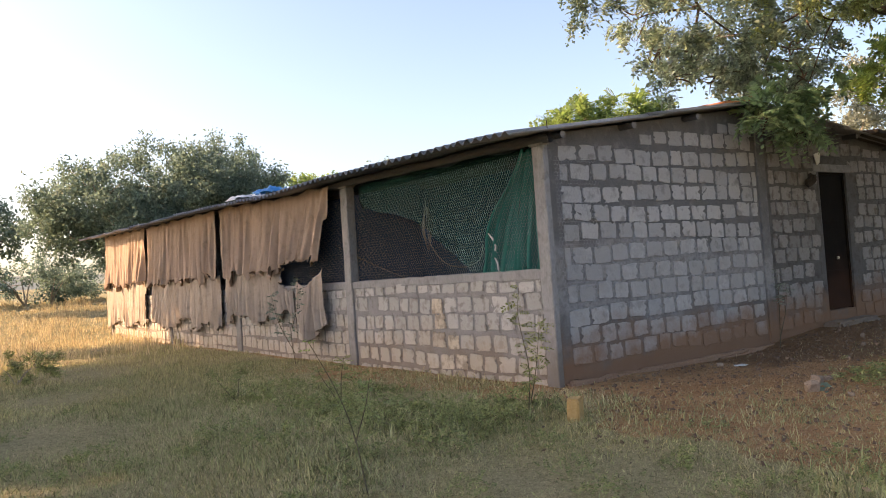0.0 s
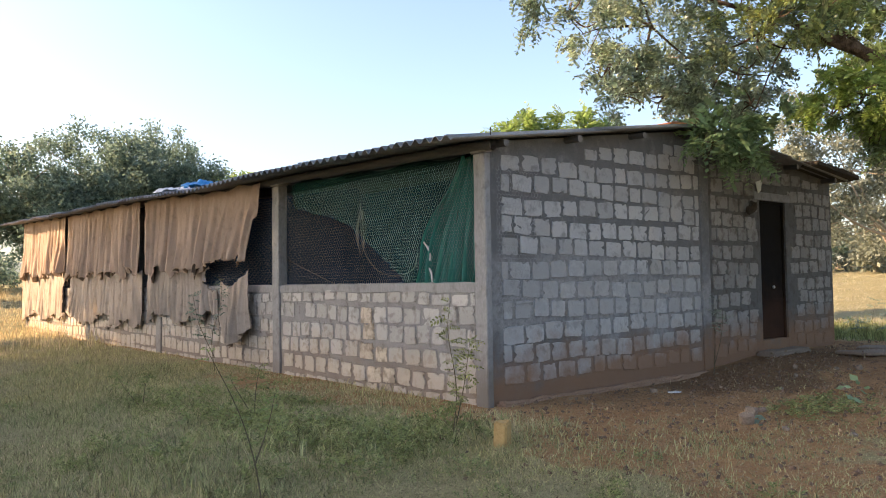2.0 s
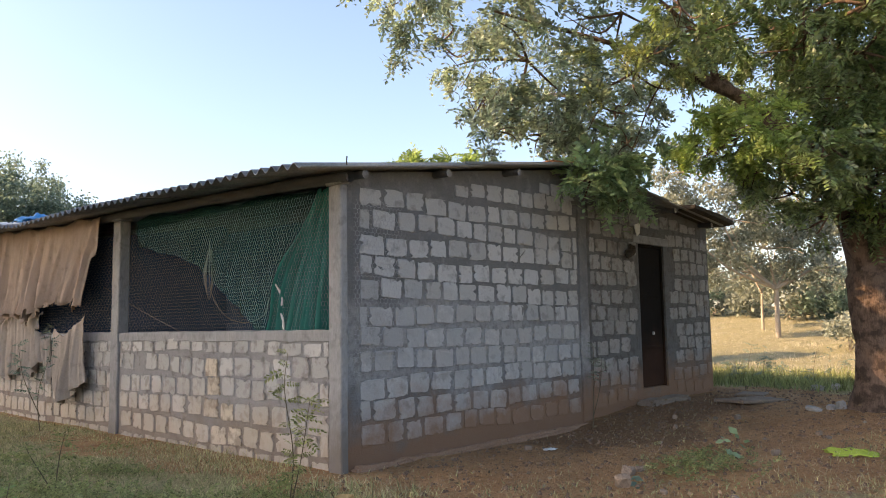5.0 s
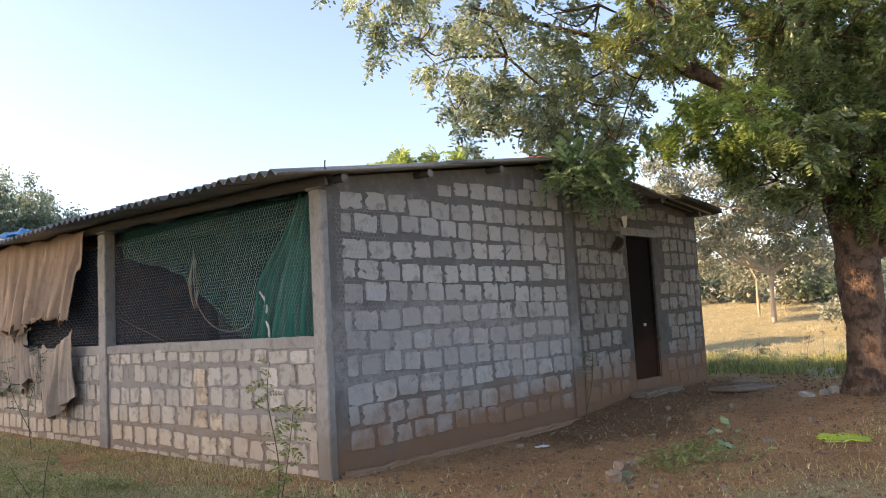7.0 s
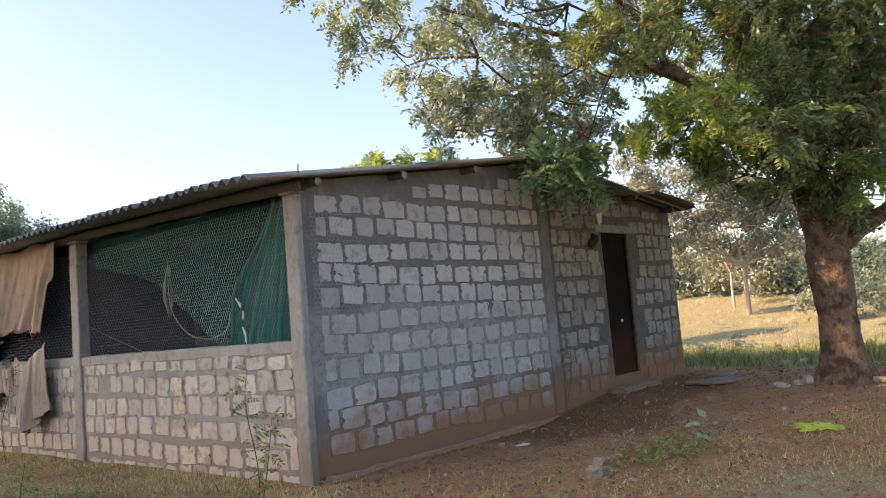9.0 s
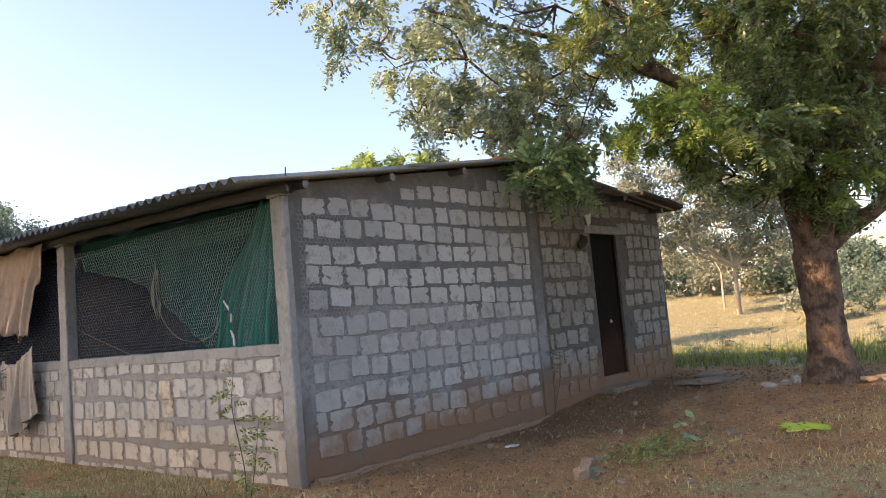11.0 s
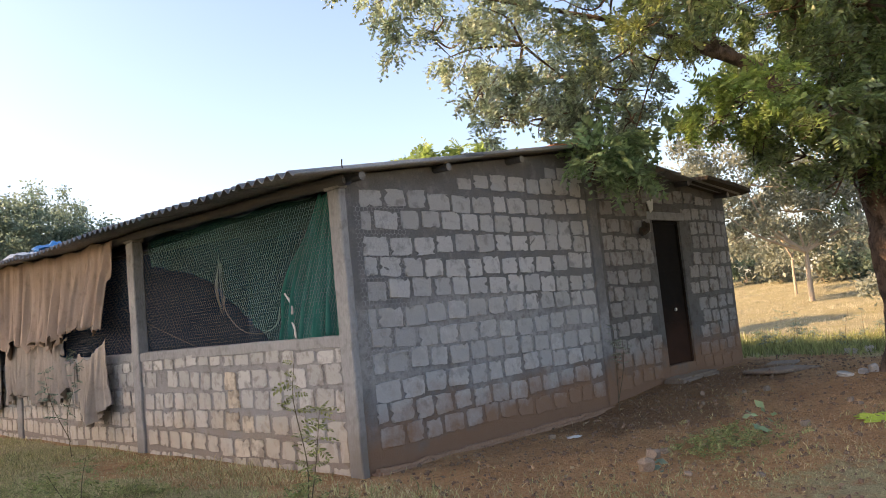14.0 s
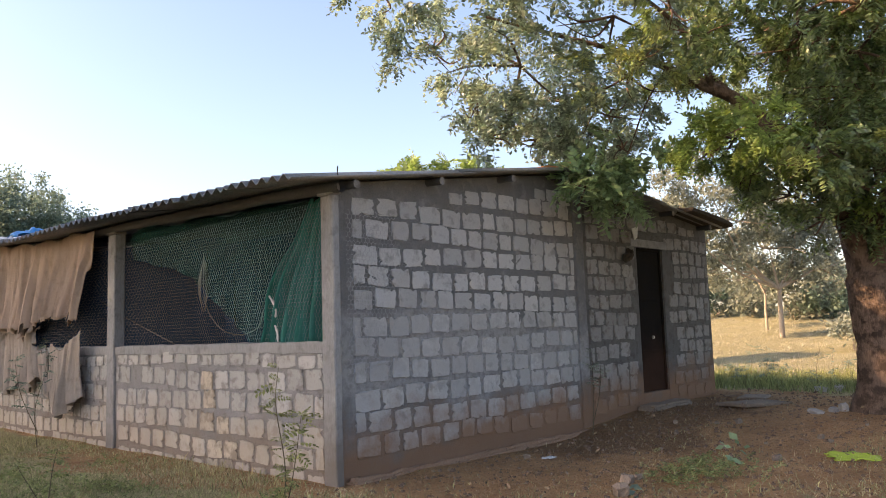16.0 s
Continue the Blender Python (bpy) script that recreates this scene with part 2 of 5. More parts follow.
M_LIME = surface("white rubble", ((0.3, 0.27, 0.235), (0.45, 0.42, 0.385), (0.6, 0.57, 0.53)), 0.95, (9, 60), 0.6, vary="object", amount=0.2)
M_YELLOW = surface("yellow ochre stone", ((0.36, 0.23, 0.085), (0.48, 0.32, 0.13), (0.56, 0.41, 0.2)), 0.95, (9, 60), 0.6)
M_LIMECLOTH = surface("lime green cloth", ((0.26, 0.36, 0.03), (0.36, 0.46, 0.05), (0.42, 0.52, 0.09)), 0.85, (5, 90), 0.3)
M_BLUE = surface("blue plastic sheet", ((0.01, 0.14, 0.36), (0.02, 0.22, 0.52), (0.05, 0.32, 0.65)), 0.4, (5, 30), 0.3)
M_WHITE = surface("white plastic sack", ((0.5, 0.5, 0.48), (0.66, 0.66, 0.63), (0.75, 0.75, 0.72)), 0.6, (5, 60), 0.3)
M_TILE = surface("orange clay ridge tile", ((0.34, 0.13, 0.055), (0.46, 0.20, 0.09), (0.55, 0.28, 0.14)), 0.9, (6, 50), 0.4, vary="object", amount=0.15)
M_ROPE = surface("grey weathered rope", ((0.1, 0.098, 0.09), (0.15, 0.146, 0.134), (0.2, 0.195, 0.18)), 0.9, (20, 90), 0.3)
M_HOSE = surface("grey hose", ((0.1, 0.112, 0.11), (0.14, 0.152, 0.15), (0.19, 0.2, 0.2)), 0.5, (10, 60), 0)
M_CLOD = surface("crumbled red soil", ((0.11, 0.066, 0.04), (0.18, 0.112, 0.072), (0.27, 0.18, 0.125)), 0.97, (9, 60), 0.5)
M_SLAB = surface("dusty stone", ((0.16, 0.118, 0.086), (0.235, 0.182, 0.14), (0.32, 0.26, 0.205)), 0.95, (4, 50), 0.6)
# Stands in for the unlit inside: gloom put into a dark blue colour.
M_GLOOM = surface("dark blue interior gloom", ((0.016, 0.05, 0.13), (0.022, 0.068, 0.165), (0.03, 0.08, 0.19)), 0.95, (2, 30), 0.3, spec=0.05)
M_JUNK = surface("dark sacking bundle", ((0.03, 0.024, 0.02), (0.06, 0.05, 0.04), (0.10, 0.08, 0.06)), 0.95, (9, 60), 0.6)


# ---- mesh helpers ----
def part(name, data, material, parent=None, label=""):
    """Links a bmesh or mesh as one object, under a thing or part if given."""
    if isinstance(data, bmesh.types.BMesh):
        me = bpy.data.meshes.new(name)
        data.to_mesh(me)
        data.free()
    else:
        me = data
    if material and not me.materials:
        me.materials.append(material)
    ob = new(name, me)
    if parent:
        ob.parent = parent
    if label:
        ob["label"] = label
    return ob


def mesh_np(name, verts, faces, smooth=False):
    """A mesh from arrays of vertices (n, 3) and faces (m, k)."""
    verts, faces = np.asarray(verts, np.float32), np.asarray(faces, np.int32)
    me = bpy.data.meshes.new(name)
    me.vertices.add(len(verts))
    me.vertices.foreach_set("co", verts.ravel())
    k = faces.shape[1]
    me.loops.add(faces.size)
    me.loops.foreach_set("vertex_index", faces.ravel())
    me.polygons.add(len(faces))
    me.polygons.foreach_set("loop_start", np.arange(len(faces), dtype=np.int32) * k)
    me.polygons.foreach_set("loop_total", np.full(len(faces), k, np.int32))
    if smooth:
        me.polygons.foreach_set("use_smooth", np.ones(len(faces), bool))
    me.update(calc_edges=True)
    return me


def box(bm, x0, x1, y0, y1, z0, z1, bevel=0.0, seg=1):
    m = Matrix.Translation(((x0 + x1) / 2, (y0 + y1) / 2, (z0 + z1) / 2)) @ Matrix.Diagonal((x1 - x0, y1 - y0, z1 - z0, 1))
    r = bmesh.ops.create_cube(bm, size=1, matrix=m)
    if bevel:
        es = list({e for v in r["verts"] for e in v.link_edges})
        bmesh.ops.bevel(bm, geom=es, offset=bevel, segments=seg, affect="EDGES")
    return bm


def prism(bm, outline, axis, a, b):
    """An outline of (u, z) pairs pushed along an axis from a to b."""
    def at(u, z, d):
        return (d, u, z) if axis == "x" else (u, d, z)
    lo = [bm.verts.new(at(u, z, a)) for u, z in outline]
    hi = [bm.verts.new(at(u, z, b)) for u, z in outline]
    n = len(outline)
    bm.faces.new(lo)
    bm.faces.new(hi[::-1])
    for i in range(n):
        bm.faces.new((lo[i], hi[i], hi[(i + 1) % n], lo[(i + 1) % n]))
    bmesh.ops.recalc_face_normals(bm, faces=bm.faces)
    return bm


def roughen(bm, size, scale, seed=0.0):
    for v in bm.verts:
        v.co += noise.noise_vector(v.co * scale + Vector((seed, 0, 0))) * size
    return bm


def tube(points, radii, sides=8, lump=0.0):
    """Arrays of a tube along points; closed at its tip."""
    pts = [Vector(p) for p in points]
    vs, fs = [], []
    up = Vector((0.3, 0.2, 1)).normalized()
    for i, p in enumerate(pts):
        d = (pts[min(i + 1, len(pts) - 1)] - pts[max(i - 1, 0)]).normalized()
        a = d.cross(up if abs(d.dot(up)) < 0.95 else Vector((1, 0, 0))).normalized()
        b = d.cross(a)
        for k in range(sides):
            w = 2 * math.pi * k / sides
            off = (a * math.cos(w) + b * math.sin(w)) * radii[i]
            if lump:
                off *= 1 + lump * noise.noise((p + off) * 2.1) + 0.6 * lump * noise.noise((p + off * 3) * 5.0)
            vs.append(p + off)
    for i in range(len(pts) - 1):
        for k in range(sides):
            a, b = i * sides + k, i * sides + (k + 1) % sides
            fs.append((a, b, b + sides, a + sides))
    return np.array([tuple(v) for v in vs]), np.array(fs)


def joined(pieces):
    vs, fs, n = [], [], 0
    for v, f in pieces:
        vs.append(v)
        fs.append(f + n)
        n += len(v)
    return np.concatenate(vs), np.concatenate(fs)


def spline(points, n):
    """Catmull-Rom points through the given ones."""
    p = [Vector(q) for q in points]
    p = [p[0] * 2 - p[1], *p, p[-1] * 2 - p[-2]]
    out = []
    for i in range(1, len(p) - 2):
        for j in range(n):
            t = j / n
            a, b, c, d = p[i - 1:i + 3]
            out.append(0.5 * (2 * b + (c - a) * t + (2 * a - 5 * b + 4 * c - d) * t * t + (3 * b - a - 3 * c + d) * t ** 3))
    return out + [p[-2]]


# ---- ground ----
def smooth(a, b, x):
    t = np.clip((x - a) / (b - a), 0, 1)
    return t * t * (3 - 2 * t)


def ground_height(x, y):
    x, y = np.asarray(x, float), np.asarray(y, float)
    z = 0.16 * smooth(3.0, 6.0, x) * smooth(14, 8, x)
    r = np.hypot(x - 2, y - 2)
    z = z + 0.060 * np.clip(r - 18, 0, 40) - 0.10 * smooth(-0.6, -3.5, y) * smooth(3, -2, x)
    z = z + 0.016 * np.sin(1.7 * x + 0.6 * np.sin(1.1 * y)) * np.sin(1.4 * y + 1.0) + 0.008 * np.sin(5.1 * x + 2 * y) * np.sin(4.3 * y - x)
    return z - 0.02


def soil_mask(x, y):
    """1 on bare red soil, 0 on grass."""
    x, y = np.asarray(x, float), np.asarray(y, float)
    wob = 0.35 * np.sin(1.9 * x + 1.1 * y) + 0.25 * np.sin(3.7 * y - 1.3 * x + 1) + 0.15 * np.sin(7.1 * x + 5.3 * y)
    front = smooth(-1.3, -0.1, x + wob * 0.6 - 0.10 * (y + 1)) * smooth(9.6, 8.2, x + wob) * smooth(-9.5, -6.5, y + wob) * smooth(3.0, 1.8, y) * (0.42 + 0.58 * smooth(-3.7, -2.3, y + wob + 0.25 * np.clip(x, 0, 6)))
    strip = smooth(-1.25, -0.75, x + 0.5 * wob) * smooth(1.0, 0.2, x) * smooth(8, 4, y)
    inside = smooth(-0.3, 0.0, x) * smooth(8.4, 8.1, x) * smooth(-0.3, 0, y) * smooth(18, 17.6, y)
    return np.maximum(np.maximum(front, strip * 0.75), inside)


def dry_mask(x, y):
    """1 in the golden field, 0 in the greener grass round the shed."""
    x, y = np.asarray(x, float), np.asarray(y, float)
    wob = 1.2 * np.sin(0.7 * x + 0.5 * y) + 0.7 * np.sin(1.7 * y - 0.9 * x)
    left = smooth(10.5, 14.5, y + wob * 0.7)
    right = smooth(11.5, 15.0, x + wob)
    near = 0.30 * smooth(-1.5, -4.0, y + 0.5 * wob) * smooth(-4.5, -2.0, x + 0.5 * wob)
    return np.clip(np.maximum(np.maximum(left, right), near), 0, 1)


def axis_lines(lo, hi, step, far):
    a = list(np.arange(lo, hi + 1e-6, step))
    s, x = step, hi
    while x < far:
        s *= 1.22
        x += s
        a.append(x)
    s, x = step, lo
    while x > -far:
        s *= 1.22
        x -= s
        a.insert(0, x)
    return np.array(a)


gx, gy = axis_lines(-9, 14, 0.16, 900), axis_lines(-8, 17, 0.16, 900)
GX, GY = np.meshgrid(gx, gy)
GZ = ground_height(GX, GY)
nx, ny = len(gx), len(gy)
ii = (np.arange(ny - 1)[:, None] * nx + np.arange(nx - 1)[None, :]).ravel()
ground_me = mesh_np("ground", np.stack([GX.ravel(), GY.ravel(), GZ.ravel()], 1), np.stack([ii, ii + 1, ii + 1 + nx, ii + nx], 1), True)


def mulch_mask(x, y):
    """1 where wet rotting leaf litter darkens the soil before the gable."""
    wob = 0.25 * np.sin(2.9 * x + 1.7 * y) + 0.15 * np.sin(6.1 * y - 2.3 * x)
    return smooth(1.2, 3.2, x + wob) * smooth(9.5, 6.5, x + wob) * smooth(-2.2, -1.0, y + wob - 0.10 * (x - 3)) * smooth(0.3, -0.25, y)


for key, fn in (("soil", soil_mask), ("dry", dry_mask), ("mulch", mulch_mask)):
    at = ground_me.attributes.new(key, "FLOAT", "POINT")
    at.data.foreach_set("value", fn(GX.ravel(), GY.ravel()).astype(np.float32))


def ground_material():
    m = bpy.data.materials.new("soil and grass")
    m.use_nodes = True
    nt = m.node_tree
    b = nt.nodes["Principled BSDF"]

    def attr(n):
        a = nt.nodes.new("ShaderNodeAttribute")
        a.attribute_name = n
        return a.outputs["Fac"]
    big = fit_range(nt, noise_node(nt, 1.3, 6, 0.65), 0.3, 0.7)
    mid = fit_range(nt, noise_node(nt, 9, 5, 0.7), 0.32, 0.68)
    fine = fit_range(nt, noise_node(nt, 70, 4, 0.75), 0.3, 0.7)
    grit = fit_range(nt, noise_node(nt, 38, 2, 0.5), 0.60, 0.68)
    soil = ramp_mix(nt, big, (0.36, 0.185, 0.082), (0.62, 0.378, 0.188))
    soil = ramp_mix(nt, math_node(nt, "MULTIPLY", mid, 0.55), soil, (0.37, 0.232, 0.13))
    soil = ramp_mix(nt, math_node(nt, "MULTIPLY", grit, 0.7), soil, (0.5, 0.38, 0.25))
    clod = fit_range(nt, noise_node(nt, 16, 5, 0.75, None, 0.4), 0.53, 0.66)
    soil = ramp_mix(nt, math_node(nt, "MULTIPLY", clod, 0.6), soil, (0.125, 0.066, 0.04))
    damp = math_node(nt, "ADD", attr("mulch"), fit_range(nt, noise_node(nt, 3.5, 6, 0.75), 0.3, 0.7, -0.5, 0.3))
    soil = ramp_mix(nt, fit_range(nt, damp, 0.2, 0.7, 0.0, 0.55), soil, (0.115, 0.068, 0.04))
    speck = fit_range(nt, noise_node(nt, 55, 5, 0.8, None, 0.8), 0.47, 0.60)
    pit = fit_range(nt, noise_node(nt, 24, 4, 0.75, None, 0.5), 0.50, 0.62)
    grass = ramp_mix(nt, mid, (0.2, 0.18, 0.08), (0.44, 0.38, 0.2))
    grass = ramp_mix(nt, math_node(nt, "MULTIPLY", fine, 0.5), grass, (0.62, 0.53, 0.3))
    grass = ramp_mix(nt, math_node(nt, "MULTIPLY", pit, 0.6), grass, (0.1, 0.095, 0.035))
    grass = ramp_mix(nt, math_node(nt, "MULTIPLY", speck, 0.55), grass, (0.7, 0.58, 0.34))
    straw = ramp_mix(nt, mid, (0.26, 0.242, 0.15), (0.37, 0.343, 0.225))
    straw = ramp_mix(nt, math_node(nt, "MULTIPLY", big, 0.5), straw, (0.25, 0.245, 0.10))
    col = ramp_mix(nt, attr("dry"), grass, straw)
    edge = math_node(nt, "ADD", attr("soil"), fit_range(nt, noise_node(nt, 4, 6, 0.75), 0.3, 0.7, -0.35, 0.35))
    col = ramp_mix(nt, fit_range(nt, edge, 0.35, 0.65), col, soil)
    nt.links.new(col, b.inputs["Base Color"])
    b.inputs["Roughness"].default_value = 0.97
    b.inputs["Specular IOR Level"].default_value = 0.15
    bn = nt.nodes.new("ShaderNodeBump")
    bn.inputs["Strength"].default_value, bn.inputs["Distance"].default_value = 1.0, 0.04
    nt.links.new(math_node(nt, "ADD", mid, math_node(nt, "MULTIPLY", fine, 0.5)), bn.inputs["Height"])
    nt.links.new(bn.outputs[0], b.inputs["Normal"])
    return m


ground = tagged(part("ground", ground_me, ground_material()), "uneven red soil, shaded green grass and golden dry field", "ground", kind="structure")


def gz(x, y):
    return float(ground_height(x, y))


# ---- shed: roof line ----
LEN, WID, RIDGE_X = 20.9, 7.95, 3.8
EAVE_Y = (-0.3, 0.8, 2.2, 4.2, 6.3, 9.1, 11.8, 15.0, 22.4)
EAVE_Z = (2.65, 2.70, 2.73, 2.79, 2.79, 2.93, 3.00, 3.06, 3.28)


def roof_z(x, y):
    """Under side of the roof sheets."""
    e = float(np.interp(y, EAVE_Y, EAVE_Z))
    if x <= RIDGE_X:
        return e - 0.03 + (x + 0.6) / (RIDGE_X + 0.6) * 0.64
    return e + 0.61 - (x - RIDGE_X) / 4.4 * 0.42


# ---- shed: walls ----
COURSE, PITCH = 0.227, 0.296


def block_mesh(seed, a=0.128, b=0.092):
    """One rough-faced block, ragged along its edges; u along the wall, w out of it."""
    rng = random.Random(seed)
    ring, n = [], 28
    chip = {rng.randrange(28): rng.uniform(0.12, 0.34) for _ in range(rng.choice((1, 2, 2, 3)))}
    lean = [rng.uniform(-0.06, 0.06) for _ in range(4)]
    for side in range(4):
        for k in range(7):
            t = (k + rng.uniform(0.0, 0.6)) / 7 * 2 - 1
            inn = 0.04 + rng.uniform(-0.035, 0.06) + lean[side] * t + 0.07 * t ** 4 + chip.get(side * 7 + k, 0.0)
            u, v = ((t, -1 + inn), (1 - inn, t), (-t, 1 - inn), (-1 + inn, -t))[side]
            ring.append((u * a, v * b))
    vs = [(u, 0.012, v) for u, v in ring] + [(u * 0.955, -0.006 - rng.uniform(0, 0.007), v * 0.94) for u, v in ring]
    fs = [(k, (k + 1) % n, n + (k + 1) % n, n + k) for k in range(n)] + [tuple(range(n, 2 * n))]
    me = bpy.data.meshes.new("block")
    me.from_pydata(vs, [], fs)
    bm = bmesh.new()
    bm.from_mesh(me)
    bmesh.ops.recalc_face_normals(bm, faces=bm.faces)
    bm.to_mesh(me)
    bm.free()
    me.materials.append(M_BLOCK)
    return me


BLOCKS = [block_mesh(s) for s in range(28)]


def in_material(meshes, material):
    out = [me.copy() for me in meshes]
    for me in out:
        me.materials.clear()
        me.materials.append(material)
    return out


BLOCKS_TAN, BLOCKS_SHADED, BLOCKS_LOW = in_material(BLOCKS[:3], M_BLOCK_TAN), in_material(BLOCKS, M_BLOCK_SHADED), in_material(BLOCKS, M_BLOCK_LOW)


def lay_blocks(parent, m, u0, u1, z0, top, seed, gaps=(), tan_spots=(), course=COURSE, pitch=PITCH, skip=0.012, kinds=BLOCKS):
    """Courses of blocks on a wall face; m turns wall coordinates (u, out, z) into the world, top(u) is the wall's upper edge."""
    rng = random.Random(seed)
    k = 0
    while z0 + k * course < 3.6:
        z = z0 + (k + 0.5) * course
        u = u0 + (0.5 * pitch if k % 2 else 0.0) * rng.uniform(0.6, 1.0) - 0.5 * pitch * (k % 2 > 0)
        first = True
        while u < u1 - 0.05:
            w = pitch * rng.choice((0.84, 0.92, 0.97, 1.0, 1.03, 1.08, 1.16))
            if first and k % 2:
                w *= 0.62
            first = False
            a, b = max(u, u0), min(u + w, u1)
            c = (a + b) / 2
            u += w
            if b - a < 0.10 or any(g0 - 0.04 < b and a < g1 + 0.04 and z < gz1 for g0, g1, gz1 in gaps):
                continue
            room = top(c) - z
            if room < 0.02 or rng.random() < skip:
                continue
            tall = min(course, room + course / 2)
            if tall < 0.09:
                continue
            me = rng.choice(kinds)
            if any((c - su) ** 2 / 0.07 + (z - sz) ** 2 / sr ** 2 < 1 for su, sz, sr in tan_spots) and rng.random() < 0.8:
                me = rng.choice(BLOCKS_TAN)
            zc = z + (tall - course) / 2 + rng.uniform(-0.008, 0.008) + 0.020 * math.sin(1.3 * c + 2.1 * k) + 0.010 * math.sin(4.1 * c + 1.7 * k)
            ob = part("block", me, None, parent)
            ob.matrix_basis = m @ pose(c, rng.uniform(-0.003, 0.004), zc, 0, rng.uniform(-3.4, 3.4), rng.uniform(-1, 1)) @ \
                Matrix.Diagonal(((b - a - 0.010 - rng.uniform(0, 0.026)) / 0.256, 1, (tall - 0.014 - rng.uniform(0, 0.026)) / 0.184, 1))
        k += 1


def rough_core(bm, step=0.14, size=0.006):
    """Cuts a wall core into small faces and makes its plaster uneven."""
    for axis in range(3):
        cos = [v.co[axis] for v in bm.verts]
        n = int((max(cos) - min(cos)) / step)
        if n < 2 or max(cos) - min(cos) < 0.5:
            continue
        for i in range(1, n):
            p, q = Vector(), Vector()
            p[axis], q[axis] = min(cos) + (max(cos) - min(cos)) * i / n, 1
            bmesh.ops.bisect_plane(bm, geom=[*bm.verts, *bm.edges, *bm.faces], plane_co=p, plane_no=q)
    return roughen(bm, size, 5.0)


DOOR = (5.58, 6.37, 0.34, 2.43)
PIL = 3.97
# gable, first panel
bm = prism(bmesh.new(), [(0.05, -0.2), (RIDGE_X, -0.2), (PIL, -0.2), (PIL, roof_z(PIL, 0) - 0.01), (RIDGE_X, roof_z(RIDGE_X, 0) - 0.01), (0.05, roof_z(0.05, 0) - 0.01)], "y", 0.0, 0.2)
gable_a = tagged(part("wall_gable_left", rough_core(bm), M_MORTAR), "grey concrete block gable wall with thick ragged mortar joints", "wall", kind="structure")
# gable, panel with the door opening
x0, x1, d0, d1 = PIL + 0.2, WID, *DOOR[:2]
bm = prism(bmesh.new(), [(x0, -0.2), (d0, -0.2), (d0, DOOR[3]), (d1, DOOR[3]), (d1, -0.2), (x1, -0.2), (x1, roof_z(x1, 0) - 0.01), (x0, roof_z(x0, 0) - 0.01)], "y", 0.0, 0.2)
gable_b = tagged(part("wall_gable_right", bm, M_MORTAR_SHADED), "brown-smudged concrete block wall, coloured as in tree shade, round a narrow doorway", "wall", kind="structure")
bm = box(bmesh.new(), d0, d1, 0.0, 0.2, -0.2, DOOR[2], 0.01)
part("door_sill", bm, M_MORTAR, gable_b)
bm = box(bmesh.new(), d0 - 0.15, d1 + 0.15, -0.014, 0.1, DOOR[3], DOOR[3] + 0.12, 0.008)
part("lintel", bm, M_CEMENT, gable_b)
# back and far walls, never closely seen
bm = box(bmesh.new(), WID - 0.2, WID, 0.2, LEN, -0.2, 2.6)
tagged(part("wall_back", bm, M_MORTAR), "plain grey concrete block back wall", "wall", kind="structure")
bm = prism(bmesh.new(), [(0.2, -0.2), (WID - 0.2, -0.2), (WID - 0.2, roof_z(WID - 0.2, LEN) - 0.02), (RIDGE_X, roof_z(RIDGE_X, LEN) - 0.02), (0.2, roof_z(0.2, LEN) - 0.02)], "y", LEN - 0.2, LEN)
tagged(part("wall_far_gable", bm, M_MORTAR), "grey concrete block far gable wall", "wall", kind="structure")
# Made-up partition, inner wall and floor, added to keep the inside dark.
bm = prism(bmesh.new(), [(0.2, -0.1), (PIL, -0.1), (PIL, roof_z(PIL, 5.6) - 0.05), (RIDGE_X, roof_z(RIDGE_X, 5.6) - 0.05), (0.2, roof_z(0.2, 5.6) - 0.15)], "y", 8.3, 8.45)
tagged(part("wall_partition", bm, M_GLOOM), "added gloom-coloured wall across the inside of the shed", "wall", kind="structure")
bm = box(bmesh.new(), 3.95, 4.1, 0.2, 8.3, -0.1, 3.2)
tagged(part("wall_inner", bm, M_GLOOM), "added gloom-coloured wall along the inside of the shed", "wall", kind="structure")

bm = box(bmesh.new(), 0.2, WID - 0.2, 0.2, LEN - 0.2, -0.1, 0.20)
tagged(part("floor", bm, M_GLOOM), "added gloom-coloured floor inside the shed", "floor", kind="structure")

# columns of the open long side
COLS = [(-0.035, 0.15), (4.42, 4.63), (9.25, 9.50), (14.10, 14.35), (LEN - 0.25, LEN)]
SILL = 1.245
for i, (a, b) in enumerate(COLS):
    bm = bmesh.new()
    cx = 0.05 if i == 0 else 0.11
    box(bm, -0.035, cx, a, b, -0.25, roof_z(0, b) - 0.13, 0.012, 1)
    rough_core(bm, 0.10, 0.007)
    col = tagged(part("column", bm, M_CEMENT), "rough grey cement column at the shed's long side", "column", group="columns of the shed")
    bm = box(bmesh.new(), -0.05, cx + 0.01, a - 0.03, b + 0.03, roof_z(0, b) - 0.128, roof_z(0, b) - 0.015, 0.015)
    part("capital", roughen(bm, 0.008, 9), M_CEMENT, col)
bm = box(bmesh.new(), PIL, PIL + 0.2, -0.022, 0.2, -0.25, roof_z(PIL, 0) - 0.02, 0.012)
tagged(part("column", rough_core(bm, 0.12, 0.008), M_MORTAR), "grey cement column set into the gable wall", "column", group="columns of the shed")

# low walls between the columns
low_walls = []
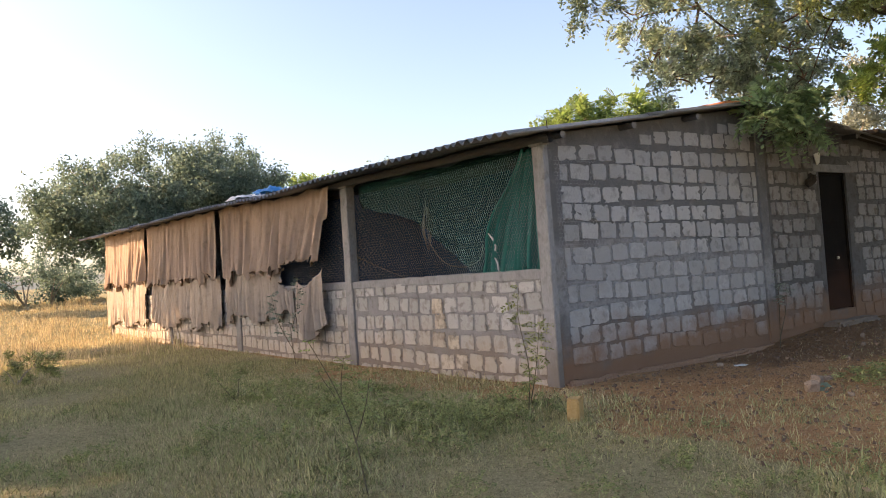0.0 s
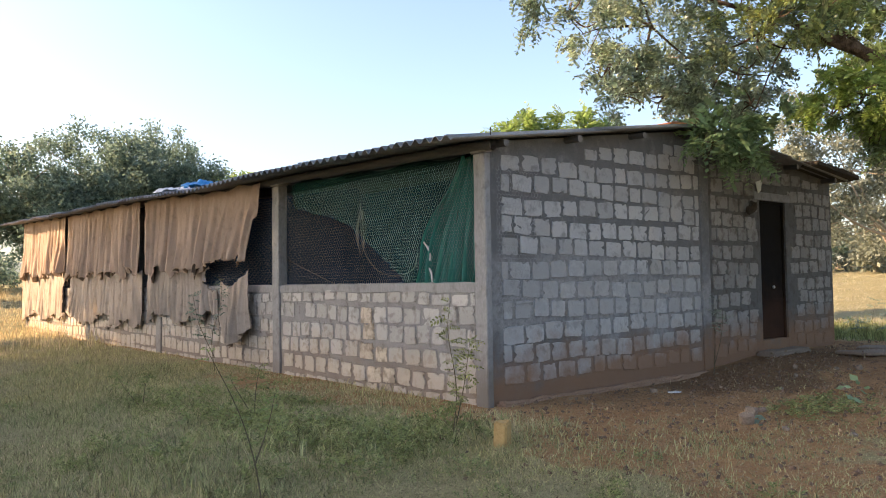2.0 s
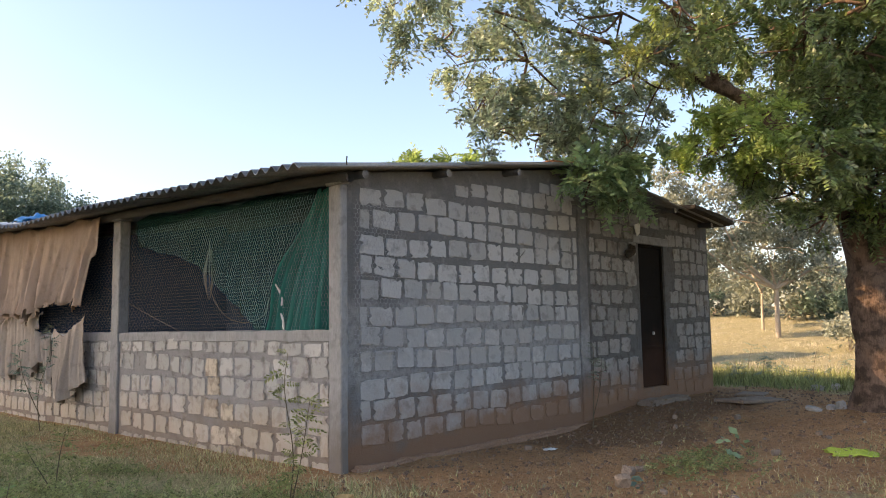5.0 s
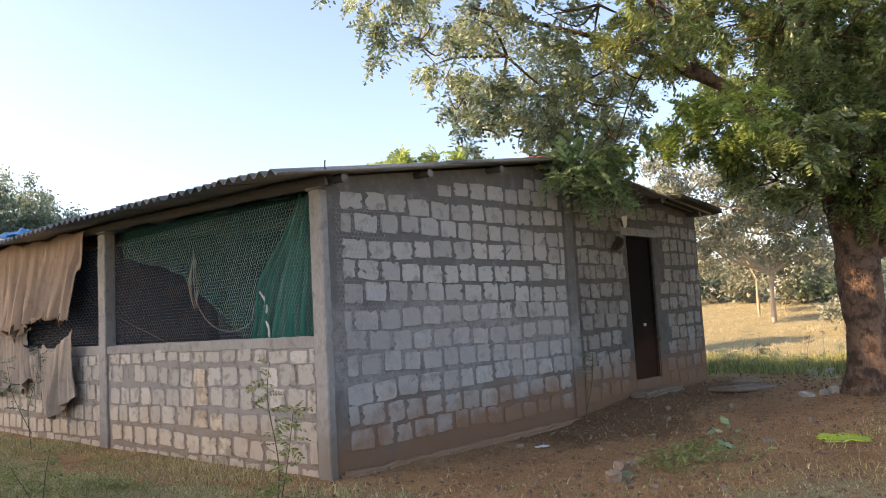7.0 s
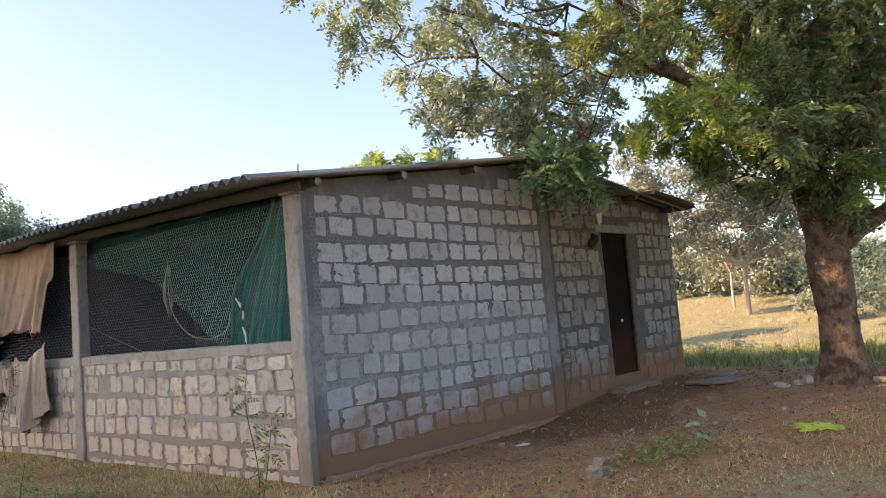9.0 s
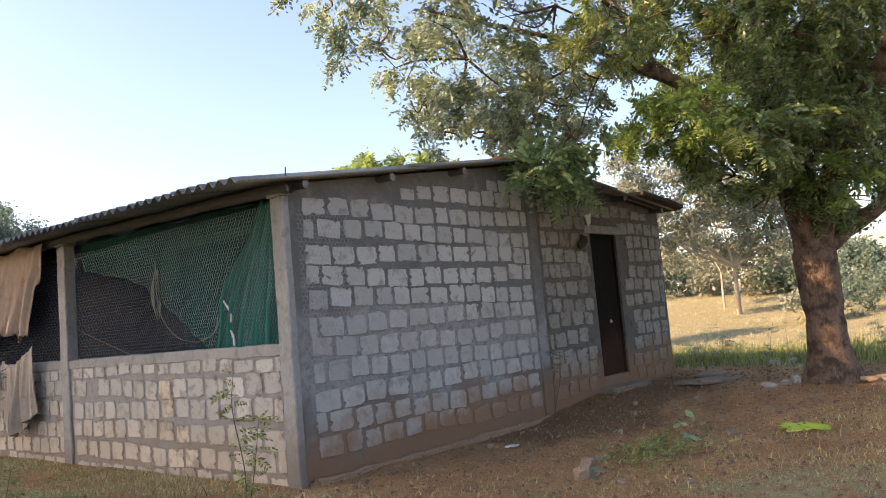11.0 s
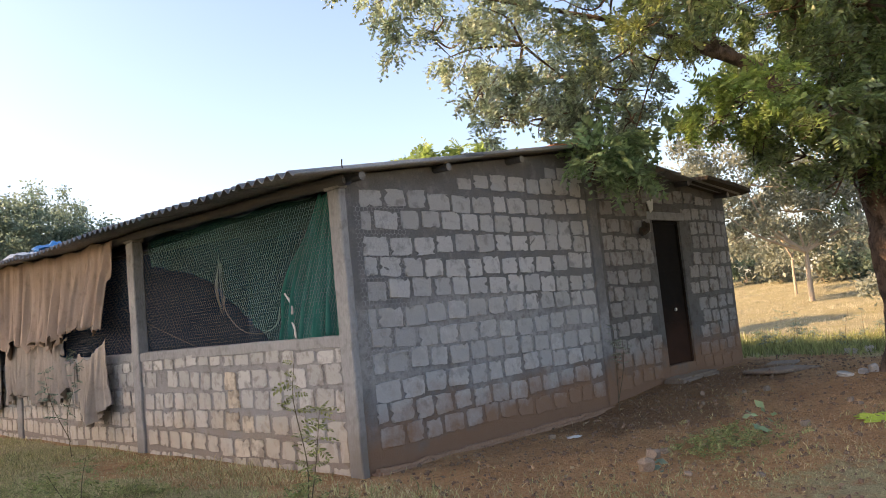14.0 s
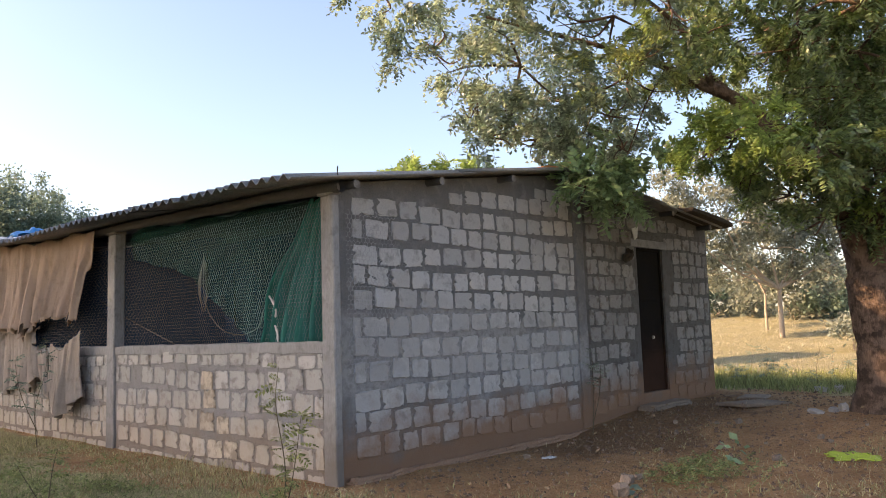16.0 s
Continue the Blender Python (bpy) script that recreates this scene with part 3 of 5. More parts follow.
for i in range(4):
    a, b = COLS[i][1], COLS[i + 1][0]
    bm = box(bmesh.new(), 0.0, 0.2, a, b, -0.25, SILL - 0.005)
    w = tagged(part(f"wall_low_{i + 1}", rough_core(bm, 0.16, 0.010), M_MORTAR_PALE), "low wall of pale grey concrete blocks under the open bay", "wall", kind="structure")
    low_walls.append((w, a, b))
    bm = box(bmesh.new(), -0.012, 0.21, a, b, SILL - 0.10, SILL + 0.015, 0.01)
    part("sill", rough_core(bm, 0.1, 0.016), M_CEMENT, w)

# footing along the gable
bm = box(bmesh.new(), 0.1, 5.3, -0.12, 0.0, -0.3, 0.03, 0.03, 2)
tagged(part("footing", rough_core(bm, 0.15, 0.03), surface("soil-stained footing", ((0.23, 0.128, 0.075), (0.32, 0.19, 0.118), (0.4, 0.28, 0.2)), 0.97, (5, 50), 0.6)), "soil-covered concrete footing along the gable wall", "footing", kind="structure")

# ---- shed: roof ----
roof = tagged(new("roof"), "weathered grey corrugated asbestos cement roof", "roof", kind="structure")
WAVE, AMP = 0.16, 0.027


def sheet(xa, xb, ya, yb, lift, seed):
    """One corrugated sheet between two levels of the slope."""
    rng = random.Random(seed)
    ys = np.linspace(ya, yb, int((yb - ya) / WAVE * 8) + 1)
    xs = np.linspace(xa, xb, 4)
    tilt, drop = rng.uniform(-0.012, 0.012), rng.uniform(-0.008, 0.012)
    top = [(x, y, roof_z(x, y) + 0.035 + lift + drop + tilt * (y - ya) + AMP * math.cos(2 * math.pi * y / WAVE) + rng.uniform(-0.001, 0.001)) for x in xs for y in ys]
    n, k = len(ys), len(ys) * len(xs)
    vs = top + [(x, y, z - 0.007) for x, y, z in top]
    fs = []
    for i in range(len(xs) - 1):
        for j in range(n - 1):
            a = i * n + j
            fs += [(a, a + 1, a + 1 + n, a + n), (k + a, k + a + n, k + a + n + 1, k + a + 1)]
    for j in range(n - 1):
        for base in (0, (len(xs) - 1) * n):
            fs.append((base + j, base + j + 1, k + base + j + 1, k + base + j))
    for i in range(len(xs) - 1):
        for base in (0, n - 1):
            a, b = i * n + base, (i + 1) * n + base
            fs.append((a, b, k + b, k + a))
    return mesh_np("sheet", vs, fs)


y, i = -0.27, 0
while y < 21.9:
    yb = min(y + 1.04, 22.1)
    for r, (xa, xb) in enumerate(((-0.62, 1.75), (1.55, RIDGE_X + 0.05), (RIDGE_X - 0.05, 6.1), (5.9, 8.0))):
        lift = (0.0, 0.012, 0.012, 0.0)[r] + 0.008 * (i % 2)
        end = xa - (random.Random(i).uniform(0, 0.05) if r == 0 else 0), xb + (random.Random(i).uniform(0, 0.06) if r == 3 else 0)
        part("sheet", sheet(*end, y, yb, lift, 10 * i + r), M_SHEET, roof)
    y, i = y + 0.97, i + 1
# ridge tiles of clay, the first one pushed askew
ry = -0.22
k = 0
while ry < 21.5:
    vs, fs = [], []
    for j in range(2):
        for a in range(9):
            w = math.pi * a / 8
            rr = 0.12 + 0.012 * j
            vs.append((RIDGE_X + rr * math.cos(w), ry + j * 0.42, roof_z(RIDGE_X, ry) + 0.05 + 0.095 * math.sin(w) + 0.01 * j))
    vs += [(x, yy, z - 0.012) for x, yy, z in vs]
    for a in range(8):
        fs += [(a, a + 1, 10 + a, 9 + a), (18 + a, 27 + a, 28 + a, 19 + a), (a, 18 + a, 19 + a, a + 1), (9 + a, 10 + a, 28 + a, 27 + a)]
    t = part("ridge_tile", mesh_np("ridge_tile", vs, fs, True), M_TILE, roof)
    ry, k = ry + 0.39, k + 1
# purlins
for x in (0.12, 1.25, 2.45, 3.55, 5.0, 6.4, 7.65):
    pts = [(x + 0.02 * math.sin(yy * 1.3 + x), yy, roof_z(x, yy) - 0.045) for yy in np.linspace(-0.2 - 0.04 * (x % 1), LEN + 0.8, 24)]
    v, f = tube(pts, [0.042 + 0.005 * math.sin(3 * k) for k in range(24)], 8, 0.12)
    ob = part("purlin", mesh_np("purlin", v, f, True), M_TIMBER, roof)
    bm = bmesh.new()
    bmesh.ops.create_circle(bm, cap_ends=True, segments=8, radius=0.043, matrix=Matrix.Translation((pts[0][0], pts[0][1] - 0.001, pts[0][2])) @ Matrix.Rotation(math.pi / 2, 4, "X"))
    # Paler end colour stands for the light that the pole ends catch.
    part("purlin_end", bm, M_MORTAR_PALE, ob, "pole end, coloured paler as catching light")
# eave beam on the columns
pts = [(-0.02, yy, roof_z(-0.02, yy) - 0.06) for yy in np.linspace(-0.15, LEN + 0.4, 30)]
v, f = tube(pts, [0.055] * 30, 8, 0.1)
part("eave_beam", mesh_np("eave_beam", v, f, True), M_TIMBER, roof)
# broken dark sheet hanging over the right eave
bm = bmesh.new()
box(bm, 6.7, 8.14, -0.40, 0.3, -0.03, 0.035, 0.006)
bmesh.ops.subdivide_edges(bm, edges=bm.edges, cuts=4)
for v in bm.verts:
    v.co.z += roof_z(v.co.x, 0) + 0.045 + 0.035 * noise.noise(v.co * 4) - 0.05 * max(0, v.co.x - 7.9)
    v.co.y += 0.05 * noise.noise(v.co * 3 + Vector((7, 0, 0)))
part("torn_sheet", bm, M_JUNK, roof, "torn black sheet over the eave")
v, f = tube([(-0.1, -0.2, 2.72), (-0.105, -0.2, 2.77), (-0.1, -0.2, 2.82)], [0.006] * 3, 6)
part("rod", mesh_np("rod", v, f), M_JUNK, roof)

# ---- door ----
door = tagged(new("door_1"), "closed blackened metal door with a small bright latch", "door", kind="structure")
bm = box(bmesh.new(), d0 + 0.045, d1 - 0.045, 0.05, 0.085, DOOR[2] + 0.01, DOOR[3] - 0.045, 0.004)
leaf = part("door_leaf", bm, M_DOOR, door)
for a, b, c, d in ((d0, d0 + 0.045, DOOR[2], DOOR[3]), (d1 - 0.045, d1, DOOR[2], DOOR[3]), (d0 + 0.045, d1 - 0.045, DOOR[3] - 0.045, DOOR[3])):
    part("door_frame", box(bmesh.new(), a, b, 0.03, 0.10, c, d, 0.004), M_DOOR, door)
for z in (0.9, 1.65):
    part("door_rail", box(bmesh.new(), d0 + 0.05, d1 - 0.05, 0.040, 0.050, z, z + 0.04, 0.003), M_DOOR, leaf)
bm = box(bmesh.new(), 5.99, 6.04, 0.02, 0.049, 1.10, 1.145, 0.008, 2)
part("latch", bm, M_STEEL, leaf, "bright steel latch plate")
bm = box(bmesh.new(), d0 - 0.25, d1 + 0.1, -0.30, -0.0, -0.1, 0.20, 0.03, 2)
tagged(part("door_step", rough_core(bm, 0.12, 0.02), M_SLAB), "worn cement step under the doorway", "step", kind="structure")

# ---- chicken wire and what hangs behind it ----
def hex_wire(y0, y1, z0, z1, s=0.025, r=0.00105):
    """Hexagonal netting in the plane of the open bay, of thin three-sided wires."""
    segs = []
    dy, dz = math.sqrt(3) * s, 1.5 * s
    for row in range(int((z1 - z0) / dz)):
        for k in range(int((y1 - y0) / dy)):
            cy, cz = y0 + (k + 0.5 * (row % 2)) * dy, z0 + row * dz
            p = [(cy + s * math.sin(math.radians(60 * j)), cz + s * math.cos(math.radians(60 * j))) for j in range(4)]
            segs += [(p[0], p[1]), (p[1], p[2]), (p[2], p[3])]
    a, b = np.array([q[0] for q in segs]), np.array([q[1] for q in segs])
    d = (b - a) / np.linalg.norm(b - a, axis=1)[:, None]
    nrm = np.stack([-d[:, 1], d[:, 0]], 1)

    def bulge(q):
        return 0.075 + 0.02 * np.sin(2.3 * q[:, 0]) * np.sin(2.9 * q[:, 1])
    vs = []
    for q in (a, b):
        for ang in (90, 210, 330):
            o = q + nrm * r * math.cos(math.radians(ang))
            vs.append(np.stack([bulge(q) + r * math.sin(math.radians(ang)), o[:, 0], o[:, 1]], 1))
    n = len(segs)
    vs = np.stack(vs, 1).reshape(-1, 3)
    i6 = np.arange(n)[:, None] * 6
    fs = np.concatenate([i6 + np.array(q) for q in ((0, 1, 4, 3), (1, 2, 5, 4), (2, 0, 3, 5))])
    return mesh_np("wire_netting", vs, fs)


tagged(part("wire_netting", hex_wire(0.15, 4.42, SILL, 2.62), M_WIRE), "hexagonal galvanised wire netting across the open bay", "wire netting", kind="stuff")
tagged(part("wire_netting", hex_wire(4.63, 7.4, SILL, 2.62), M_WIRE), "hexagonal wire netting behind the torn cloth", "wire netting", kind="stuff")

# a strip of the same netting turned round the corner and plastered on the gable's blocks
strip = hex_wire(0.13, 0.80, 0.98, 2.5, s=0.028, r=0.0019)
strip.transform(Matrix(((0, 1, 0, 0), (-0.35, 0, 0, 0.008), (0, 0, 1, 0), (0, 0, 0, 1))))
tagged(part("wire_netting", strip, M_WIRE_LIME), "mortar-crusted wire netting stuck on the gable's blocks", "wire netting", kind="stuff")


def drape(y0, y1, zt, zb, nu, nv, folds, depth, seed, x=-0.1, left=None, right=None, hole=None, thick=0.004, hem=0.10, mat=None, sag=0.0):
    """A hanging cloth: folds run down it, its hem is ragged; zt and zb are functions of y."""
    rng = random.Random(seed)
    ph = [rng.uniform(0, 6.28) for _ in range(8)]
    bm = bmesh.new()
    grid = []
    for j in range(nv + 1):
        row = []
        t = j / nv
        for i in range(nu + 1):
            s = i / nu
            a, b = y0 + (left(t) if left else 0), y1 - (right(t) if right else 0)
            yy = a + s * (b - a)
            yy += 0.05 * noise.noise(Vector((t * 5, seed, 2.0 if s < 0.5 else 7.0))) * abs(2 * s - 1) ** 6
            f = 0.2 + 0.8 * t
            fold = depth * f * (math.sin(folds * 6.28 * s + ph[0] + 0.8 * math.sin(3 * t + ph[1])) + 0.6 * math.sin(folds * 2.3 * 6.28 * s + ph[2] + t) + 0.35 * math.sin(folds * 4.7 * 6.28 * s + ph[3]))
            fold *= 0.55 + 1.1 * abs(noise.noise(Vector((yy * 1.7, seed * 1.9, t * 0.8)))) * 1.6
            fold += depth * 0.9 * f * noise.noise(Vector((yy * 5.5, seed * 2.3, t * 1.2)))
            rag = hem * noise.noise(Vector((yy * 2.3, seed * 3.1, 0))) + 0.5 * hem * noise.noise(Vector((yy * 9, seed, 4)))
            zz = zt(yy) + (zb(yy) + rag - zt(yy)) * t
            zz += 0.03 * (1 - t) * math.sin(folds * 3.1 * s + ph[4]) - sag * t * math.sin(math.pi * s)
            row.append(bm.verts.new((x - depth * 0.6 + fold - 0.03 * t, yy + 0.02 * math.sin(5 * t + ph[5] + 9 * s) * t, zz)))
        grid.append(row)
    for j in range(nv):
        for i in range(nu):
            vs = (grid[j][i], grid[j][i + 1], grid[j + 1][i + 1], grid[j + 1][i])
            c = sum((v.co for v in vs), Vector()) / 4
            if hole and hole(c.y, c.z):
                continue
            bm.faces.new(vs)
    loose = [v for v in bm.verts if not v.link_faces]
    bmesh.ops.delete(bm, geom=loose, context="VERTS")
    bmesh.ops.recalc_face_normals(bm, faces=bm.faces)
    bmesh.ops.solidify(bm, geom=bm.faces[:], thickness=thick)
    for f in bm.faces:
        f.smooth = True
    return bm


def torn(cy, cz, ry_, rz_, seed):
    def inside(y, z):
        w = 1 + 0.9 * noise.noise(Vector((y * 6, z * 6, seed))) + 0.5 * noise.noise(Vector((y * 17, z * 15, seed)))
        return ((y - cy) / ry_) ** 2 + ((z - cz) / rz_) ** 2 < w
    return inside


def cloth_top(yy):
    return roof_z(-0.1, yy) - 0.03


cloths = [  # y0, y1, seam, hem, folds
    (4.78, 9.88, 1.58, 0.70, 11, torn(6.1, 1.46, 0.85, 0.25, 3)),
    (10.08, 15.60, 1.62, 0.52, 12, None),
    (15.78, 20.55, 1.68, 0.52, 10, torn(15.95, 0.9, 0.16, 0.5, 8)),
]
for i, (a, b, seam, hemz, folds, hole) in enumerate(cloths):
    top_hole = hole
    cl = new("cloth_curtain")
    tagged(cl, "sagging brown sackcloth curtain, torn and ragged, hung under the eave", "curtain", group="sackcloth curtains along the shed")
    up = drape(a, b, cloth_top, lambda y, s=seam: s - 0.06, int((b - a) * 34), 40, folds * 1.0, 0.062, 11 + i, x=-0.115, hole=top_hole, hem=0.30,
               right=(lambda t: 0.0) if i else None, left=(lambda t: 0.56 * t ** 1.2) if i == 0 else (lambda t: 0.05 * t))
    part("upper_cloth", up, M_CLOTH, cl)
    lo = drape(a + (1.75 if i == 0 else 0.05), b - 0.05, lambda y, s=seam: s + 0.02 + 0.07 * math.sin(y * 1.6 + 1), lambda y, h=hemz: h + 0.06 * math.sin(3 * y) - 0.05, int((b - a) * 26), 34, folds * 2.1, 0.04, 21 + i,
               x=-0.06, hole=(torn(6.6, 1.40, 0.40, 0.22, 5) if i == 0 else (torn(16.0, 0.9, 0.22, 0.55, 8) if i == 2 else torn(12.6, 0.5, 0.5, 0.15, 2))), hem=0.22,
               left=(lambda t: -0.15 * t) if i == 0 else None)
    part("lower_cloth", lo, M_CLOTH_LOW, cl, "paler patched lower cloth")
# the narrow end strip and the loose flap
bm = drape(20.62, 21.02, cloth_top, lambda y: 0.28, 14, 30, 1.4, 0.02, 41, x=-0.06, hem=0.06)
tagged(part("cloth_strip", bm, M_CLOTH), "narrow brown cloth strip at the shed's far corner", "curtain", group="sackcloth curtains along the shed")
bm = drape(5.14, 6.2, lambda y: float(np.interp(y, (5.14, 5.4, 5.8, 6.2), (1.54, 1.36, 1.24, 1.30))), lambda y: float(np.interp(y, (5.14, 5.35, 5.74, 5.95, 6.2), (0.62, 0.50, 0.27, 0.40, 0.72))), 60, 44, 3.4, 0.055, 43, x=-0.13, left=lambda t: 0.05 * math.sin(3 * t), hem=0.03)
tagged(part("cloth_flap", bm, M_CLOTH_LOW), "loose grey-brown cloth flap hanging to a point", "cloth", group="sackcloth curtains along the shed")

# green net gathered to the corner column
def net_low(y):
    return float(np.interp(y, (0.0, 1.5, 1.75, 2.1, 2.5, 2.9, 3.4, 4.5), (1.26, 1.26, 1.36, 1.60, 1.86, 2.06, 2.22, 2.42)))


shade_net = tagged(new("shade_net"), "dark green shade net gathered to the corner column", "net")
bm = drape(0.2, 4.38, lambda y: roof_z(0.1, y) - 0.10, net_low, 120, 40, 7, 0.035, 51, x=0.21, hem=0.10)
part("net_sheet", bm, M_NET, shade_net)
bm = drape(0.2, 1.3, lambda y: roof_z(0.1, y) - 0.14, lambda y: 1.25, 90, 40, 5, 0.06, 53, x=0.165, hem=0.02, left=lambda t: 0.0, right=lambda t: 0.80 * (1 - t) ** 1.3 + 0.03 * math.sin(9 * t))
part("net_fold", bm, M_NET_LIT, shade_net, "net folds drawn down beside the column, coloured brighter as lit")


def cord(name, pts, r, material, label, category, n=8, sides=6):
    p = spline(pts, n)
    v, f = tube(p, [r] * len(p), sides, 0.05)
    return tagged(part(name, mesh_np(name, v, f, True), material), label, category)


cord("hose", [(0.13, 2.5, 2.3), (0.12, 2.45, 1.75), (0.12, 2.15, 1.44), (0.12, 1.75, 1.35), (0.12, 1.4, 1.42), (0.12, 1.3, 1.6)], 0.0045, M_HOSE, "thin grey hose hanging in a loop behind the netting", "hose")
cord("rope", [(0.2, 5.4, 1.90), (0.16, 4.4, 1.60), (0.14, 3.4, 1.33), (0.14, 3.1, 1.25)], 0.0045, M_ROPE, "slack grey rope strung behind the netting", "rope")
pts = [(0.055 + 0.008 * math.sin(k * 1.9), (1.06, 1.12, 1.02, 0.98, 1.03, 0.97, 0.95)[k], 1.84 - 0.095 * k) for k in range(7)]
v, f = tube(spline(pts, 6), [0.009 + 0.005 * math.sin(k * 0.7) ** 2 for k in range(37)], 7, 0.4)
tagged(part("twisted_rag", mesh_np("twisted_rag", v, f, True), M_WHITE), "pale twisted rag caught in the green net", "rag")
# Loops added in place of a light spot that shines through the net.
spot_loops = tagged(new("light_spot_loops"), "added grey loops standing in for a light spot in the dark bay", "rope")
for k in range(6):
    w = 0.05 + 0.012 * k
    p = spline([(0.13 + 0.006 * k, 2.5, 2.2), (0.13 + 0.004 * k, 2.5 - w, 1.95), (0.13, 2.49 - w * 0.6, 1.66 + 0.03 * k), (0.135, 2.51 + w * 0.6, 1.66 + 0.02 * k), (0.13, 2.51 + w, 1.95), (0.13, 2.51, 2.2)], 6)
    v, f = tube(p, [0.003] * len(p), 5)
    part("cord_loop", mesh_np("cord_loop", v, f, True), M_ROPE, spot_loops)

# bundle, rag and small things on the gable and roof
bm = bmesh.new()
bmesh.ops.create_icosphere(bm, subdivisions=3, radius=0.085, matrix=Matrix.Translation((5.2, -0.09, 2.30)) @ Matrix.Diagonal((1, 0.7, 1.15, 1)))
tagged(part("hanging_bundle", roughen(bm, 0.09, 11), M_JUNK), "dark sacking bundle hung beside the door lintel", "bundle")
bm = bmesh.new()
prism(bm, [(5.40, 2.68), (5.47, 2.52), (5.53, 2.56), (5.56, 2.72)], "y", -0.06, -0.045)
tagged(part("white_rag", roughen(bm, 0.01, 12), M_WHITE), "small white rag hung above the doorway", "rag")


def crumpled(name, cx, cy, sx, sy, height, material, label, category, seed, lie=None, cut=22, edge=0.25):
    """A crumpled sheet lying on a support whose height lie(x, y) gives."""
    bm = bmesh.new()
    g = [[None] * (cut + 1) for _ in range(cut + 1)]
    for i in range(cut + 1):
        for j in range(cut + 1):
            u, v = i / cut * 2 - 1, j / cut * 2 - 1
            rr = 1 + edge * noise.noise(Vector((u * 2, v * 2, seed)))
            x, y = cx + u * sx * rr, cy + v * sy * rr
            z = lie(x, y) + 0.006 + height * (0.5 + 0.5 * noise.noise(Vector((u * 3, v * 3, seed + 5)))) * (1 - 0.7 * max(abs(u), abs(v)) ** 3)
            g[i][j] = bm.verts.new((x, y, z))
    for i in range(cut):
        for j in range(cut):
            u, v = (i + 0.5) / cut * 2 - 1, (j + 0.5) / cut * 2 - 1
            if u * u + v * v > 1.05 + 0.5 * noise.noise(Vector((u * 3, v * 3, seed + 9))):
                continue
            bm.faces.new((g[i][j], g[i + 1][j], g[i + 1][j + 1], g[i][j + 1]))
    bmesh.ops.delete(bm, geom=[v for v in bm.verts if not v.link_faces], context="VERTS")
    bmesh.ops.recalc_face_normals(bm, faces=bm.faces)
    bmesh.ops.solidify(bm, geom=bm.faces[:], thickness=-0.004)
    for f in bm.faces:
        f.smooth = True
    return tagged(part(name, bm, material), label, category)


def on_roof(x, y):
    return roof_z(x, y) + 0.07


crumpled("blue_sheet", 0.0, 7.4, 0.3, 0.36, 0.22, M_BLUE, "crumpled bright blue plastic sheet lying on the roof", "plastic sheet", 1, on_roof)
crumpled("white_sack", 0.0, 8.6, 0.35, 0.5, 0.14, M_WHITE, "crumpled white plastic sack lying on the roof", "sack", 2, on_roof)


# ---- plants ----
def leaf_frond(pairs, length, leaflet, width, droop, seed=0):
    """A feathery leaf: uneven pairs of leaflets along a drooping rib; arrays in its own space, x along the rib."""
    rng = random.Random(seed)
    vs, fs = [], []
    for k in range(pairs):
        t = (k + 1) / pairs
        x, z = length * t * (1 - 0.25 * droop * t), -droop * length * t * t
        ll = leaflet * (1 - 0.5 * abs(t - 0.45)) * rng.uniform(0.75, 1.15)
        for s in (-1, 1):
            a = Vector((x + rng.uniform(-0.1, 0.1) * length / pairs, 0, z))
            d = Vector((0.4 + rng.uniform(-0.25, 0.25), s, -0.35 + rng.uniform(-0.35, 0.25))).normalized() * ll
            w = Vector((1, -0.3 * s, rng.uniform(-0.25, 0.25))).normalized() * width
            n = len(vs)
            vs += [a, a + d * 0.5 + w, a + d, a + d * 0.5 - w]
            fs.append((n, n + 1, n + 2, n + 3))
    n = len(vs)
    e = length * (1 - 0.25 * droop)
    vs += [Vector((0, -0.002, 0)), Vector((0, 0.002, 0)), Vector((e, 0.001, -droop * length)), Vector((e, -0.001, -droop * length))]
    fs.append((n, n + 1, n + 2, n + 3))
    return np.array([tuple(v) for v in vs]), np.array(fs)


def leaf_spray(leaves, size, seed):
    """A twig's end with simple leaves all round it."""
    rng = np.random.default_rng(seed)
    vs, fs = [], []
    for k in range(leaves):
        d = rng.normal(size=3)
        d /= np.linalg.norm(d)
        side = np.cross(d, rng.normal(size=3))
        side /= np.linalg.norm(side)
        o = rng.normal(size=3) * size * 0.9
        n = len(vs)
        vs += [o, o + d * size * 0.5 + side * size * 0.24, o + d * size, o + d * size * 0.5 - side * size * 0.24]
        fs.append((n, n + 1, n + 2, n + 3))
    return np.array(vs), np.array(fs)


def scatter(templates, places, outward, sizes, rng, twist=0.5):
    """Copies templates to places, turned along outward directions; one joined array."""
    vs, fs, base = [], [], 0
    which = rng.integers(0, len(templates), len(places))
    x = outward + rng.normal(size=outward.shape) * twist
    x /= np.linalg.norm(x, axis=1)[:, None]
    up = np.array([0, 0, 1.0]) + rng.normal(size=outward.shape) * 0.45
    y = np.cross(up, x)
    y /= np.linalg.norm(y, axis=1)[:, None] + 1e-9
    z = np.cross(x, y)
    for k, (tv, tf) in enumerate(templates):
        pick = np.nonzero(which == k)[0]
        if not len(pick):
            continue
        R = np.stack([x[pick], y[pick], z[pick]], 2) * sizes[pick][:, None, None]
        v = np.einsum("nij,vj->nvi", R, tv) + places[pick][:, None, :]
        f = tf[None] + (base + np.arange(len(pick)) * len(tv))[:, None, None]
        vs.append(v.reshape(-1, 3))
        fs.append(f.reshape(-1, tf.shape[1]))
        base += len(pick) * len(tv)
    return np.concatenate(vs), np.concatenate(fs)


